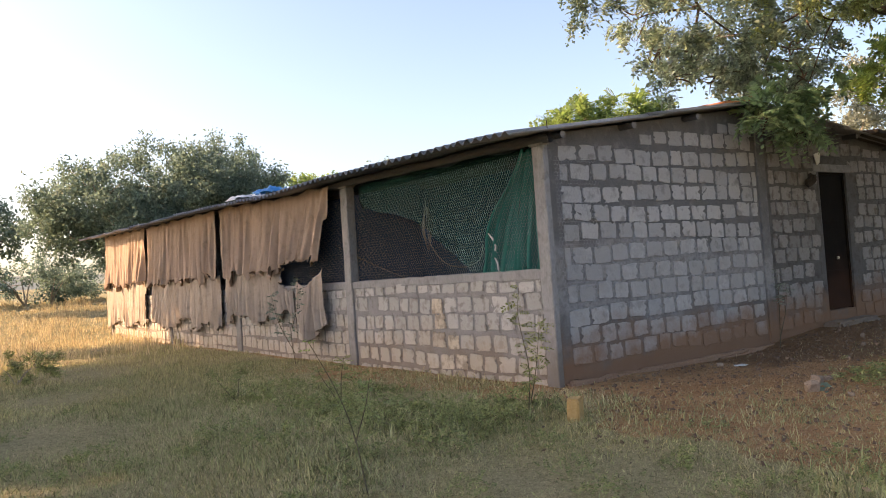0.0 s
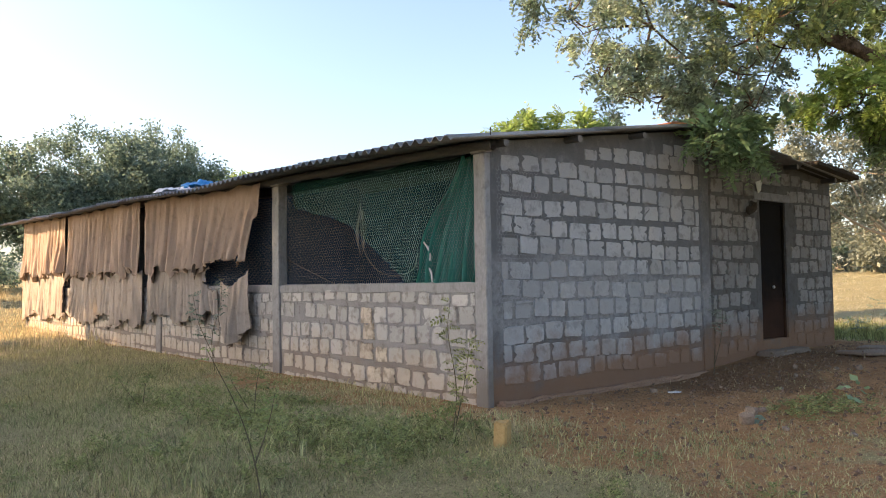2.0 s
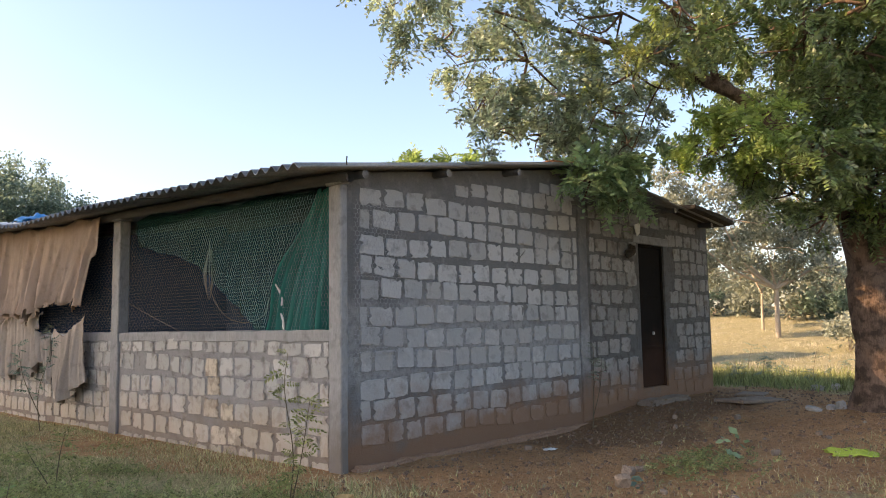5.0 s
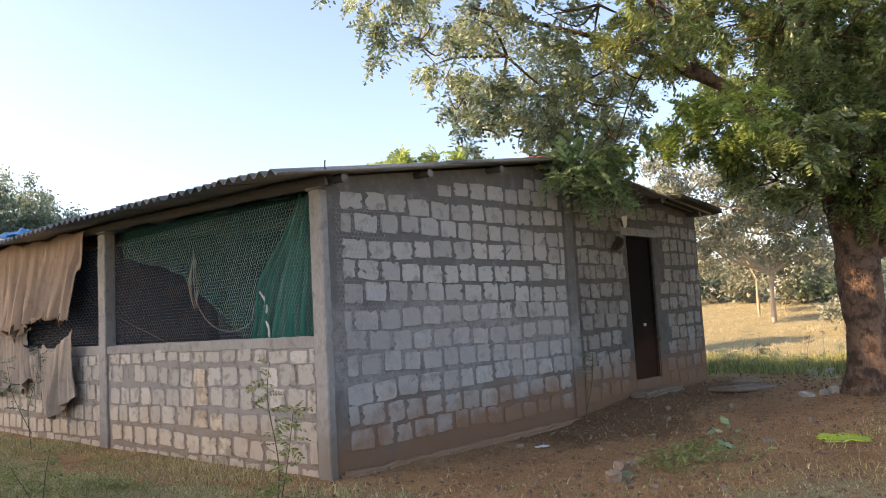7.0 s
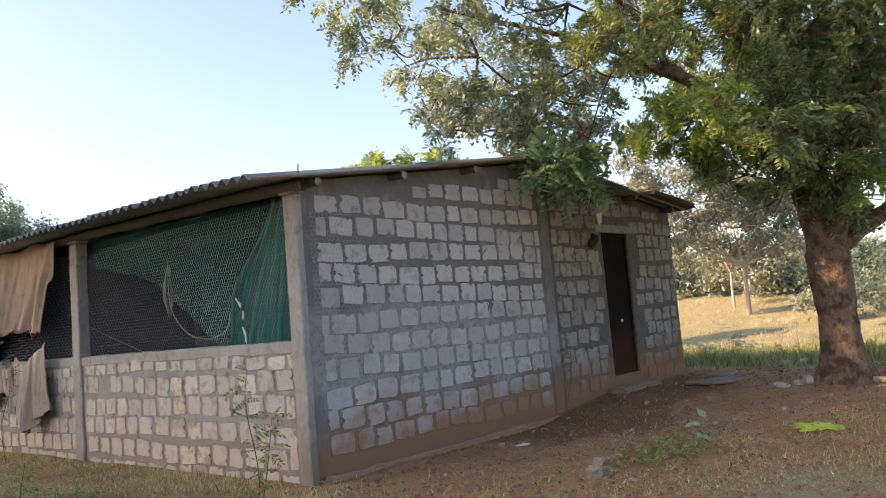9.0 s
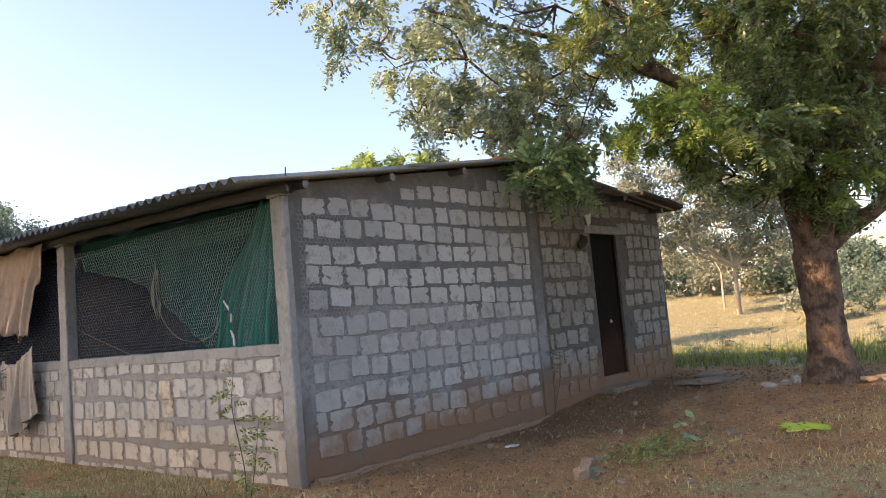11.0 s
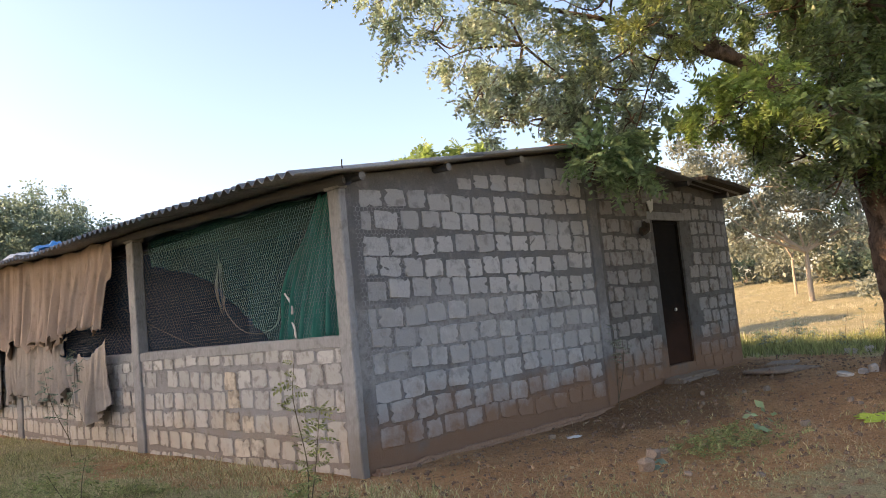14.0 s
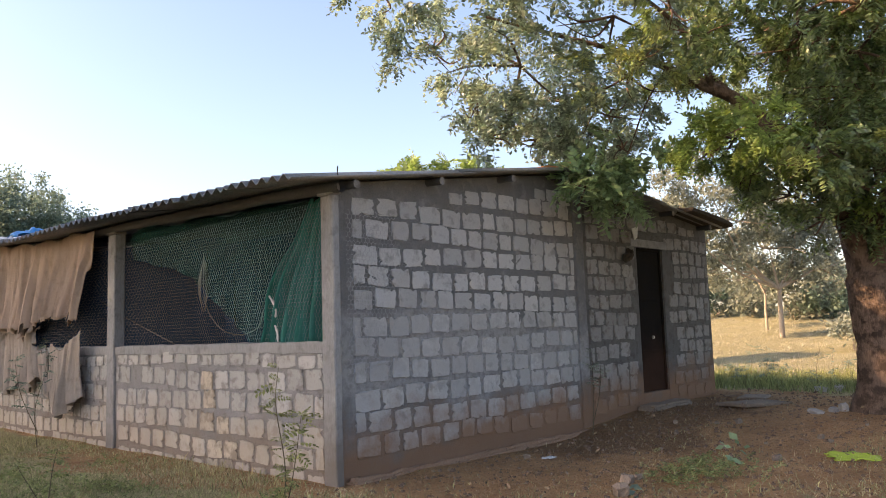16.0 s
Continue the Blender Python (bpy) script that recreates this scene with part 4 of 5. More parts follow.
def blob_points(blobs, n, rng, shell=0.45):
    """Points in lumpy ellipsoids (cx, cy, cz, rx, ry, rz), thicker towards the skin, clumped, with gaps between."""
    vol = np.array([b[3] * b[4] * b[5] for b in blobs]) ** 0.67
    out, way = [], []
    for b, share in zip(blobs, vol / vol.sum()):
        m = max(4, int(n * share))
        c = max(6, m // 14)
        d = rng.normal(size=(c, 3))
        d /= np.linalg.norm(d, axis=1)[:, None]
        rad = shell + (1 - shell) * rng.random(c) ** 0.6
        rad *= 1 + 0.18 * np.sin(3 * d[:, 0] + 5 * d[:, 1]) * np.sin(4 * d[:, 2] + b[0])
        centre = d * rad[:, None]
        k = rng.integers(0, c, m)
        p = centre[k] + np.clip(rng.normal(size=(m, 3)), -1.5, 1.5) * 0.085
        out.append(p * np.array(b[3:6]) + np.array(b[:3]))
        w = d[k] * np.array([1, 1, 0.6])
        w[:, 2] -= 0.15
        way.append(w)
    return np.concatenate(out), np.concatenate(way)


def make_tree(label, trunk, limbs, crowns, bark, category="tree", lump=0.12, twigs=5, seed=0, sides=12):
    """Trunk and limbs as (points, radii); crowns as (blobs, count, templates, size, material)."""
    rng = np.random.default_rng(seed)
    tree = tagged(new("tree"), label, category)
    p = spline(trunk[0], 5)
    rad = np.interp(np.linspace(0, 1, len(p)), np.linspace(0, 1, len(trunk[1])), trunk[1])
    v, f = tube(p, rad, sides * 2, lump)
    part("trunk", mesh_np("trunk", v, f, True), bark, tree)
    for pts, radii in limbs:
        p = spline(pts, 5)
        rad = np.interp(np.linspace(0, 1, len(p)), np.linspace(0, 1, len(radii)), radii)
        part("limb", mesh_np("limb", *tube(p, rad, sides, lump), True), bark, tree)
    for blobs, count, templates, size, material in crowns:
        pts, way = blob_points(blobs, count, rng)
        sizes = size * rng.uniform(0.7, 1.3, len(pts))
        tagged(part("crown", mesh_np("crown", *scatter(templates, pts, way, sizes, rng)), material, tree), kind="stuff")
        pieces = []
        for b in blobs:
            c = Vector(b[:3])
            for k in range(twigs):
                d = Vector(rng.normal(size=3)).normalized()
                e = c + Vector((d.x * b[3], d.y * b[4], d.z * b[5])) * 0.9
                mid = (c + e) / 2 + Vector(rng.normal(size=3)) * 0.12 * b[3]
                pp = spline([c, mid, e], 4)
                pieces.append(tube(pp, np.linspace(0.018, 0.004, len(pp)) * (0.6 + b[3] * 0.5), 5))
        if pieces:
            tagged(part("twig_network", mesh_np("twig_network", *joined(pieces), True), bark, tree), kind="stuff")
    return tree


FROND_WEED = [leaf_frond(5, 0.22, 0.075, 0.017, d) for d in (0.1, 0.35)]
FROND_WIDE = [leaf_frond(5, 0.22, 0.115, 0.023, d, 10 + k) for k, d in enumerate((0.5, 0.9, 1.3, 1.1))]
FROND = [leaf_frond(8, 0.26, 0.11, 0.019, d, k) for k, d in enumerate((0.35, 0.7, 1.1, 0.9))]
SPRAY = [leaf_spray(9, 0.16, s) for s in range(4)]
SPRAY_BIG = [leaf_spray(12, 0.30, s) for s in range(4)]

# the big tree beside the gable
TX, TY = 6.35, -2.84
tz = gz(TX, TY)


def limb(*pts, r0, r1):
    return (pts, np.linspace(r0, r1, 4))


fork = (TX + 0.02, TY + 0.02, 1.78)
big_limbs = [
    limb(fork, (6.02, -2.7, 2.5), (5.3, -2.45, 3.25), (4.87, -1.99, 3.95), (4.38, -1.48, 4.31), (3.95, -1.05, 4.6), (2.6, 0.2, 5.1), r0=0.16, r1=0.015),
    limb((4.6, -1.7, 4.15), (4.2, -1.75, 4.5), (3.2, -1.8, 4.7), (1.6, -1.5, 5.1), r0=0.045, r1=0.012),
    limb((4.2, -1.75, 4.5), (3.6, -2.05, 4.42), (2.5, -2.25, 4.3), r0=0.02, r1=0.006),
    limb((5.3, -2.45, 3.25), (4.8, -2.7, 3.3), (4.0, -2.6, 3.2), r0=0.03, r1=0.008),
    limb((4.85, -1.95, 3.98), (4.9, -1.55, 4.45), (4.7, -1.0, 4.9), r0=0.035, r1=0.015),
    limb(fork, (6.3, -2.6, 3.2), (6.1, -2.3, 4.5), (6.0, -1.4, 6.0), r0=0.24, r1=0.05),
    limb(fork, (6.75, -3.12, 2.08), (7.5, -3.6, 2.5), (9.3, -4.4, 3.6), r0=0.17, r1=0.05),
    limb(fork, (6.2, -3.3, 3.0), (5.6, -4.2, 4.2), (4.6, -5.0, 5.4), r0=0.19, r1=0.05),
    limb((4.2, -1.3, 4.42), (4.4, -0.9, 4.1), (4.4, -0.65, 3.6), (4.1, -0.5, 3.0), r0=0.014, r1=0.006),
]
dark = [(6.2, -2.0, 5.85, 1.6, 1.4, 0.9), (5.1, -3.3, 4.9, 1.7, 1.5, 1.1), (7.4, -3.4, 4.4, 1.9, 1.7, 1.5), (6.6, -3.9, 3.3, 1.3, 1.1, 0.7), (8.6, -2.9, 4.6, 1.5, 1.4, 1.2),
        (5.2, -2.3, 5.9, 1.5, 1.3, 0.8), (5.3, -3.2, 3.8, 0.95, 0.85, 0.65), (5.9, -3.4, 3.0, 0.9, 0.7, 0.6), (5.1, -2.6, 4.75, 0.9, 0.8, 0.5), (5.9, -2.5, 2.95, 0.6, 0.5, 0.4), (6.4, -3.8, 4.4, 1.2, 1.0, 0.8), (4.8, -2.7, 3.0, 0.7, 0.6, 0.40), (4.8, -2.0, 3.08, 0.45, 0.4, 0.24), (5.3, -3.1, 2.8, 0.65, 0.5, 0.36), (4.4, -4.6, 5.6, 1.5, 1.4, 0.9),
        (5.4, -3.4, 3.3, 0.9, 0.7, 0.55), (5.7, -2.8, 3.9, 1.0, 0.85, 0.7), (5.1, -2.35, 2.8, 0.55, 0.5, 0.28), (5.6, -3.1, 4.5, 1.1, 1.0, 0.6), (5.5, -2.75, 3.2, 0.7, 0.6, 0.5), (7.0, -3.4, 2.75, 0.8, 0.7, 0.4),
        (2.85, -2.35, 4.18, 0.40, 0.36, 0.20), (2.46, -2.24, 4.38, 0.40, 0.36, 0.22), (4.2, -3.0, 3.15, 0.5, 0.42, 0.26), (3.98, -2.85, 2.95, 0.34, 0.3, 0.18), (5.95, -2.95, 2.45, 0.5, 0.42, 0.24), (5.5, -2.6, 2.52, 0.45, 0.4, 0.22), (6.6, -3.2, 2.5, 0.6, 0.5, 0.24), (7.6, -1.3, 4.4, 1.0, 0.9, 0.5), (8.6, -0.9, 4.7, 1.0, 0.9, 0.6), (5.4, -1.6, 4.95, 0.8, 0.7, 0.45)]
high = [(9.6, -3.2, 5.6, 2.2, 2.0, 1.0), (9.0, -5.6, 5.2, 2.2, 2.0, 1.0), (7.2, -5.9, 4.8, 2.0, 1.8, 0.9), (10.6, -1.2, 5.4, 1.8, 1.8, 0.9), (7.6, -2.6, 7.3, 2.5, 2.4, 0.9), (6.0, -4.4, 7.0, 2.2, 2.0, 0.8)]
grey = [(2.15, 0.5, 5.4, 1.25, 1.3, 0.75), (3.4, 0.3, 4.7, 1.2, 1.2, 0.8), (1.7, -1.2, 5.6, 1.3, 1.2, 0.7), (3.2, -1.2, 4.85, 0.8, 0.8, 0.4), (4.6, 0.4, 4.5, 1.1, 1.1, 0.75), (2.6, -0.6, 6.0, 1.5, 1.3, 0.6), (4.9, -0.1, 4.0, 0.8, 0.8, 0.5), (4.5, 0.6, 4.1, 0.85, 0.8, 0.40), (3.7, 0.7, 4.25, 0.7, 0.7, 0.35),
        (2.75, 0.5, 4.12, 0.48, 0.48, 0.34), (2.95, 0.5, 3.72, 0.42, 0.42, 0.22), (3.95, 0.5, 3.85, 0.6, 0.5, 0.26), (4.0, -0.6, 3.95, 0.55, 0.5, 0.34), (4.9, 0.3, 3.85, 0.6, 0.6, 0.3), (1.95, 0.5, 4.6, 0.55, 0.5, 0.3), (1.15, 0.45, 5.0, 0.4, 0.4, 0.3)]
# Lit clumps: their olive and bright leaf colours carry the sun and sky.
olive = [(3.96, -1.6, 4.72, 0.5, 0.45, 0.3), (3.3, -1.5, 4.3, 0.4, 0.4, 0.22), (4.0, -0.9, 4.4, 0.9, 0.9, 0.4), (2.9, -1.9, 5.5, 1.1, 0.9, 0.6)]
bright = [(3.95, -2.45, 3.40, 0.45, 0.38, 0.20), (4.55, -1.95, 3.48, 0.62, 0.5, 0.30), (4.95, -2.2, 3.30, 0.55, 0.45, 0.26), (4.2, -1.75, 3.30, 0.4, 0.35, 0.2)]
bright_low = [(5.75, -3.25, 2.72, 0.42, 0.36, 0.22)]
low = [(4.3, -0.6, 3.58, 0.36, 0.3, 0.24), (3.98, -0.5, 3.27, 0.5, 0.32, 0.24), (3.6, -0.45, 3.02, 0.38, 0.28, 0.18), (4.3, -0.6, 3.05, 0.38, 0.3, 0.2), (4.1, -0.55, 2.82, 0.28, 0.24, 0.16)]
make_tree("spreading feathery-leaved tree with thick ridged brown trunk", (((TX, TY, tz - 0.15), (TX - 0.01, TY, tz + 0.35), (TX, TY, 1.0), fork, (TX + 0.04, TY, 2.15)), (0.41, 0.285, 0.23, 0.27, 0.17)),
          big_limbs, [(dark, 6800, FROND, 0.84, M_LEAF), (grey, 3700, FROND_WIDE, 0.80, M_LEAF_GREY), (high, 2600, FROND, 1.3, M_LEAF), (olive, 620, FROND, 0.80, M_LEAF_OLIVE), (bright, 640, FROND, 0.78, M_LEAF_SUNLIT), (bright_low, 110, FROND, 0.9, M_LEAF_SUNLIT), (low, 230, FROND, 1.15, M_LEAF_FRESH)], M_BARK, lump=0.15, seed=5)


def round_tree(label, x, y, top, blobs, count, templates, size, leaf, bark, girth, seed, twigs=4):
    z = gz(x, y)
    cz = sum(b[2] for b in blobs) / len(blobs)
    limbs = [(((x, y, z + (cz - z) * 0.45), ((x + b[0]) / 2, (y + b[1]) / 2, (z + cz) / 2 + 0.15 * (b[2] - z)), b[:3]), (girth * 0.7, girth * 0.45, girth * 0.15)) for b in blobs]
    return make_tree(label, (((x, y, z - 0.2), (x, y, z + 1.0), (x + 0.1, y, z + (cz - z) * 0.5)), (girth * 1.2, girth, girth * 0.8)), limbs, [(blobs, count, templates, size, leaf)], bark, seed=seed, twigs=twigs, sides=8)


# trees behind the shed's far end
round_tree("broad round-crowned green tree beyond the shed", 4.2, 29.0, 9,
           [(1.4, 29, 5.2, 2.6, 2.4, 2.0), (4.2, 29, 6.0, 3.0, 2.6, 2.1), (6.9, 29.5, 6.4, 2.4, 2.4, 1.9), (7.9, 29, 5.1, 2.3, 2.2, 1.7), (2.6, 28, 4.0, 2.8, 2.2, 1.6), (5.6, 28, 4.8, 2.8, 2.2, 1.8), (0.2, 29, 3.9, 1.6, 1.6, 1.3)],
           9000, SPRAY, 1.0, M_LEAF_FAR, M_BARK_PALE, 0.3, 21)
round_tree("sparse pale tree at the field's edge", -3.0, 34.0, 7, [(-3.6, 34, 5.6, 1.9, 1.8, 1.5), (-2.4, 34, 4.6, 2.0, 1.8, 1.3), (-4.2, 34, 4.2, 1.6, 1.6, 1.1)], 1300, SPRAY, 1.3, M_LEAF_FAR, M_BARK, 0.11, 22, 9)
round_tree("small yellow-green tree behind the roof", 12.5, 33.0, 8, [(11.8, 33, 6.0, 1.6, 1.5, 1.1), (13.6, 33, 6.3, 1.6, 1.5, 1.2)], 1000, SPRAY, 1.2, M_LEAF_LIME, M_BARK_PALE, 0.15, 23)
round_tree("small green tree behind the roof", 19.0, 34.0, 8, [(17.6, 34, 6.8, 2.2, 2.0, 1.3), (20.6, 34, 7.2, 1.9, 2.0, 1.3)], 1100, SPRAY, 1.2, M_LEAF_FAR, M_BARK_PALE, 0.15, 24)
round_tree("lime-green tree showing over the ridge", 12.5, 11.0, 8, [(11.65, 10.9, 5.72, 0.7, 0.7, 0.6), (11.1, 11.3, 5.3, 0.55, 0.55, 0.4), (13.4, 10.2, 5.8, 0.95, 0.9, 0.62), (14.4, 9.8, 5.7, 0.8, 0.8, 0.6), (12.5, 10.5, 5.35, 0.7, 0.7, 0.45)], 1500, FROND, 1.7, M_LEAF_LIME, M_BARK_PALE, 0.2, 25)
# trees in the field
round_tree("pale hazy acacia standing in the dry field", 29.3, 6.35, 9, [(27.5, 7.6, 5.6, 2.8, 2.6, 1.7), (30.5, 5.6, 6.4, 3.0, 2.8, 1.9), (26.2, 8.0, 7.4, 2.2, 2.2, 1.6), (32, 4, 5.0, 2.6, 2.4, 1.5), (29, 6.5, 4.3, 2.4, 2.4, 1.0), (27.8, 7.6, 3.4, 2.2, 2.0, 1.1), (31, 5, 3.4, 2.2, 2.0, 1.1), (25.5, 9.0, 5.5, 2.0, 2.0, 1.5)], 2500, SPRAY, 1.15, M_LEAF_PALE, M_BARK_PALE, 0.10, 26)
round_tree("pale slender tree standing in the dry field", 33.2, 8.4, 9, [(33, 9, 5.0, 2.0, 2.0, 1.4), (35, 8, 6.0, 2.2, 2.0, 1.5), (33.5, 9, 3.6, 2.0, 2.0, 1.1)], 800, SPRAY, 1.15, M_LEAF_PALE, M_BARK_PALE, 0.06, 27)
# unseen tall trees added beside the walk; their shade lies on grass and wall
for k, (x, y, h) in enumerate(((-12.3, 20.2, 11.8), (-12.6, 15.2, 11.6), (-13.0, 9.6, 11.4), (-17.2, 10.8, 11.6), (-17.4, 16.8, 11.8), (-17.0, 5.0, 11.2), (-13.6, 3.8, 11.4), (-15.0, 10.6, 14.3))):
    round_tree("unseen tall leafy tree added to shade the grass", x, y, h, [(x + 1.9 * math.cos(a), y + 2.1 * math.sin(a), h - 1.9 + 0.8 * math.sin(3 * a + k), 2.0, 2.0, 1.35) for a in (0.4, 1.7, 2.9, 4.2, 5.4)] + [(x, y, h - 1.0, 2.2, 2.2, 1.3)], 980 if k > 1 else 740, SPRAY_BIG, 1.3, M_LEAF_FAR, M_BARK, 0.26, 40 + k)


def shrub(name, label, x, y, w, h, n, templates, size, material, seed):
    rng = np.random.default_rng(seed)
    z = gz(x, y)
    blobs = [(x + rng.uniform(-0.5, 0.5) * w, y + rng.uniform(-0.3, 0.3) * w, z + h * rng.uniform(0.35, 0.62), w * 0.45, w * 0.4, h * 0.42) for _ in range(4)]
    ob = tagged(new(name), label, "shrub", group="shrubs at the field's edge")
    pts, way = blob_points(blobs, n, rng, 0.3)
    pts[:, 2] = np.maximum(pts[:, 2], z + 0.02)
    tagged(part("foliage", mesh_np("foliage", *scatter(templates, pts, way, size * rng.uniform(0.7, 1.3, len(pts)), rng)), material, ob), kind="stuff")
    pieces = [tube(spline([(x, y, z - 0.05), (x + (b[0] - x) * 0.4, y + (b[1] - y) * 0.4, z + h * 0.3), b[:3]], 3), np.linspace(0.03, 0.01, 7) * max(0.3, h * 0.6), 5) for b in blobs]
    tagged(part("stem_cluster", mesh_np("stem_cluster", *joined(pieces), True), M_BARK_PALE, ob), kind="stuff")
    return ob


rng = random.Random(4)
for k in range(20):   # hedge line beyond the left field
    x = -16 + k * 1.9 + rng.uniform(-0.6, 0.6)
    shrub("shrub", "low green thorny shrub along the field's edge", x, 38 + rng.uniform(-3, 4) + 0.12 * x, rng.uniform(2.5, 4.5), rng.uniform(1.6, 3.2), 260, SPRAY, 1.1, rng.choice((M_LEAF_FAR, M_LEAF_LIME, M_LEAF_FAR)), 60 + k)
for k in range(22):   # hedge line beyond the right field
    a = -0.18 + k * 0.042
    d = 52 + rng.uniform(-4, 7)
    shrub("shrub", "dense green bush at the far side of the field", -4.5 + d * math.cos(a), -5.5 + d * math.sin(a), rng.uniform(3.5, 6), rng.uniform(2.2, 4.2), 260, SPRAY_BIG, 1.0, rng.choice((M_LEAF_FAR, M_LEAF_PALE, M_LEAF_PALE)), 90 + k)
for k, (x, y, w, h, m) in enumerate(((24.0, 2.2, 2.4, 1.2, M_LEAF_PALE), (27.5, 1.0, 3.0, 1.8, M_LEAF_FAR), (31, 0.2, 2.6, 1.6, M_LEAF_PALE), (-4.25, 7.9, 0.8, 0.6, M_LEAF_HERB))):
    shrub("shrub", "low dark green bush growing in the grass", x, y, w, h, 240 if w > 1 else 260, SPRAY if w > 1 else FROND_WEED, 1.0 if w > 1 else 0.6, m, 120 + k)

# far woods and hills
hx, hf, wig = [], [], np.random.default_rng(8)
for k in range(121):
    a = 2 * math.pi * k / 120
    d = 420
    h = 20 + 5 * math.sin(2.3 * a) + 4 * math.sin(7 * a + 1) + 2.5 * math.sin(17 * a) + wig.random() * 1.5
    hx += [(d * math.cos(a), d * math.sin(a), -3), (d * 1.05 * math.cos(a), d * 1.05 * math.sin(a), h), (d * 1.2 * math.cos(a), d * 1.2 * math.sin(a), h * 0.7)]
for k in range(120):
    b = 3 * k
    hf += [(b, b + 3, b + 4, b + 1), (b + 1, b + 4, b + 5, b + 2)]
tagged(part("backdrop", mesh_np("backdrop", hx, hf, True), surface("far wooded hills", ((0.20, 0.24, 0.22), (0.26, 0.30, 0.27), (0.30, 0.33, 0.30)), 0.95, (0.02, 0.2), 0)), "low hazy wooded hills along the horizon", "hills", kind="structure")


# ---- grass ----
def blades(xs, ys, heights, widths, rng, lean=0.45):
    """Blades at the given places: bent, of two quads each, or of one where they are too short to show a bend."""
    n = len(xs)
    a = rng.uniform(0, 2 * math.pi, n)
    dx, dy = np.cos(a), np.sin(a)
    b = rng.uniform(0, 2 * math.pi, n)
    lx, ly = np.cos(b) * lean * rng.random(n), np.sin(b) * lean * rng.random(n)
    z = ground_height(xs, ys) - 0.01
    short = n > 60000
    vs = []
    for t, w in ((0, 1.0), (1.0, 0.25)) if short else ((0, 1.0), (0.55, 0.75), (1.0, 0.08)):
        bend = t * t
        for s in (-1, 1):
            vs.append(np.stack([xs + s * dx * widths * w / 2 + lx * heights * bend, ys + s * dy * widths * w / 2 + ly * heights * bend, z + heights * t * (1 - 0.3 * np.hypot(lx, ly) * t)], 1))
    k = len(vs)
    vs = np.stack(vs, 1).reshape(-1, 3)
    i6 = np.arange(n)[:, None] * k
    return vs, np.concatenate([i6 + np.array(q) for q in ((0, 1, 3, 2), (2, 3, 5, 4))[:k // 2 - 1]])


def grass_patch(label, n, area, height, width, material, keep, seed, clump=0.25, lean=0.5):
    rng = np.random.default_rng(seed)
    x0, x1, y0, y1 = area
    m = n // 7
    cx, cy = rng.uniform(x0, x1, m), rng.uniform(y0, y1, m)
    xs = np.repeat(cx, 7) + rng.normal(size=m * 7) * clump * 0.3
    ys = np.repeat(cy, 7) + rng.normal(size=m * 7) * clump * 0.3
    hs = np.repeat(rng.uniform(0.5, 1.3, m), 7) * rng.uniform(0.5, 1.2, m * 7) * height
    hs *= 0.75 + 0.5 * np.sin(1.3 * xs + 0.7 * ys) * np.sin(1.1 * ys - 0.5 * xs)
    ok = (rng.random(m * 7) < keep(xs, ys)) & ~((xs > -0.06) & (xs < WID + 0.05) & (ys > -0.1) & (ys < LEN)) & (hs > 0.02)
    v, f = blades(xs[ok], ys[ok], hs[ok], width * rng.uniform(0.6, 1.4, ok.sum()), rng, lean)
    return tagged(part("grass", mesh_np("grass", v, f), material), label, "grass", kind="stuff")


def green_keep(x, y):
    return np.clip((1 - soil_mask(x, y)) * (1 - 0.85 * dry_mask(x, y)) + 0.03, 0, 1)


def dry_keep(x, y):
    return np.clip((1 - soil_mask(x, y)) * (0.5 + 0.5 * dry_mask(x, y)) + 0.05, 0, 1)


grass_patch("short shaded green grass beside the shed", 230000, (-7, 1.5, -6, 7), 0.075, 0.008, M_GRASS, green_keep, 1, lean=1.1)
grass_patch("longer yellow-green grass towards the field", 70000, (-9, 1.0, 3.5, 17), 0.11, 0.010, M_GRASS_PALE, green_keep, 2, lean=0.8)
grass_patch("short dry straw among the grass", 330000, (-7, 9, -7, 10), 0.07, 0.005, M_STRAW, dry_keep, 3, lean=1.2)
grass_patch("golden dry grass of the open field", 70000, (-12, 14, 11, 42), 0.30, 0.022, M_STRAW, dry_keep, 4)
grass_patch("pale dry grass beyond the big tree", 100000, (9, 45, -8, 26), 0.11, 0.018, M_FIELD, dry_keep, 5)
grass_patch("green weeds along the edge of the shade", 42000, (8.4, 17, -4, 7), 0.30, 0.018, M_LEAF_HERB, lambda x, y: smooth(8.4, 9.6, x) * smooth(17, 11, x) * (0.4 + 0.6 * np.sin(2.3 * x + y) ** 2), 6, lean=0.8)
grass_patch("taller grass tuft at the foot of the low wall", 30000, (-3.2, -0.4, -1.4, 2.6), 0.17, 0.010, M_GRASS, lambda x, y: np.exp(-((x + 1.75) ** 2 / 0.45 + (y - 0.1) ** 2 / 1.1)) * (0.35 + 0.65 * np.sin(4.1 * x + 2.3 * y) ** 2), 7, lean=1.1)
grass_patch("sparse yellowing grass along the foot of the low wall", 9000, (-1.3, -0.06, 0.2, 9), 0.10, 0.007, M_GRASS_PALE, lambda x, y: np.exp(-((x + 0.35) / 0.4) ** 2) * (0.25 + 0.75 * np.sin(1.1 * y + 0.6) ** 2), 14, lean=0.8)

grass_patch("pale straw trodden into the soil along the low wall", 34000, (-1.6, -0.06, -1.2, 11), 0.05, 0.008, M_STRAW, lambda x, y: 0.3 + 0.7 * np.exp(-((x + 0.6) / 0.5) ** 2), 15, lean=1.6)


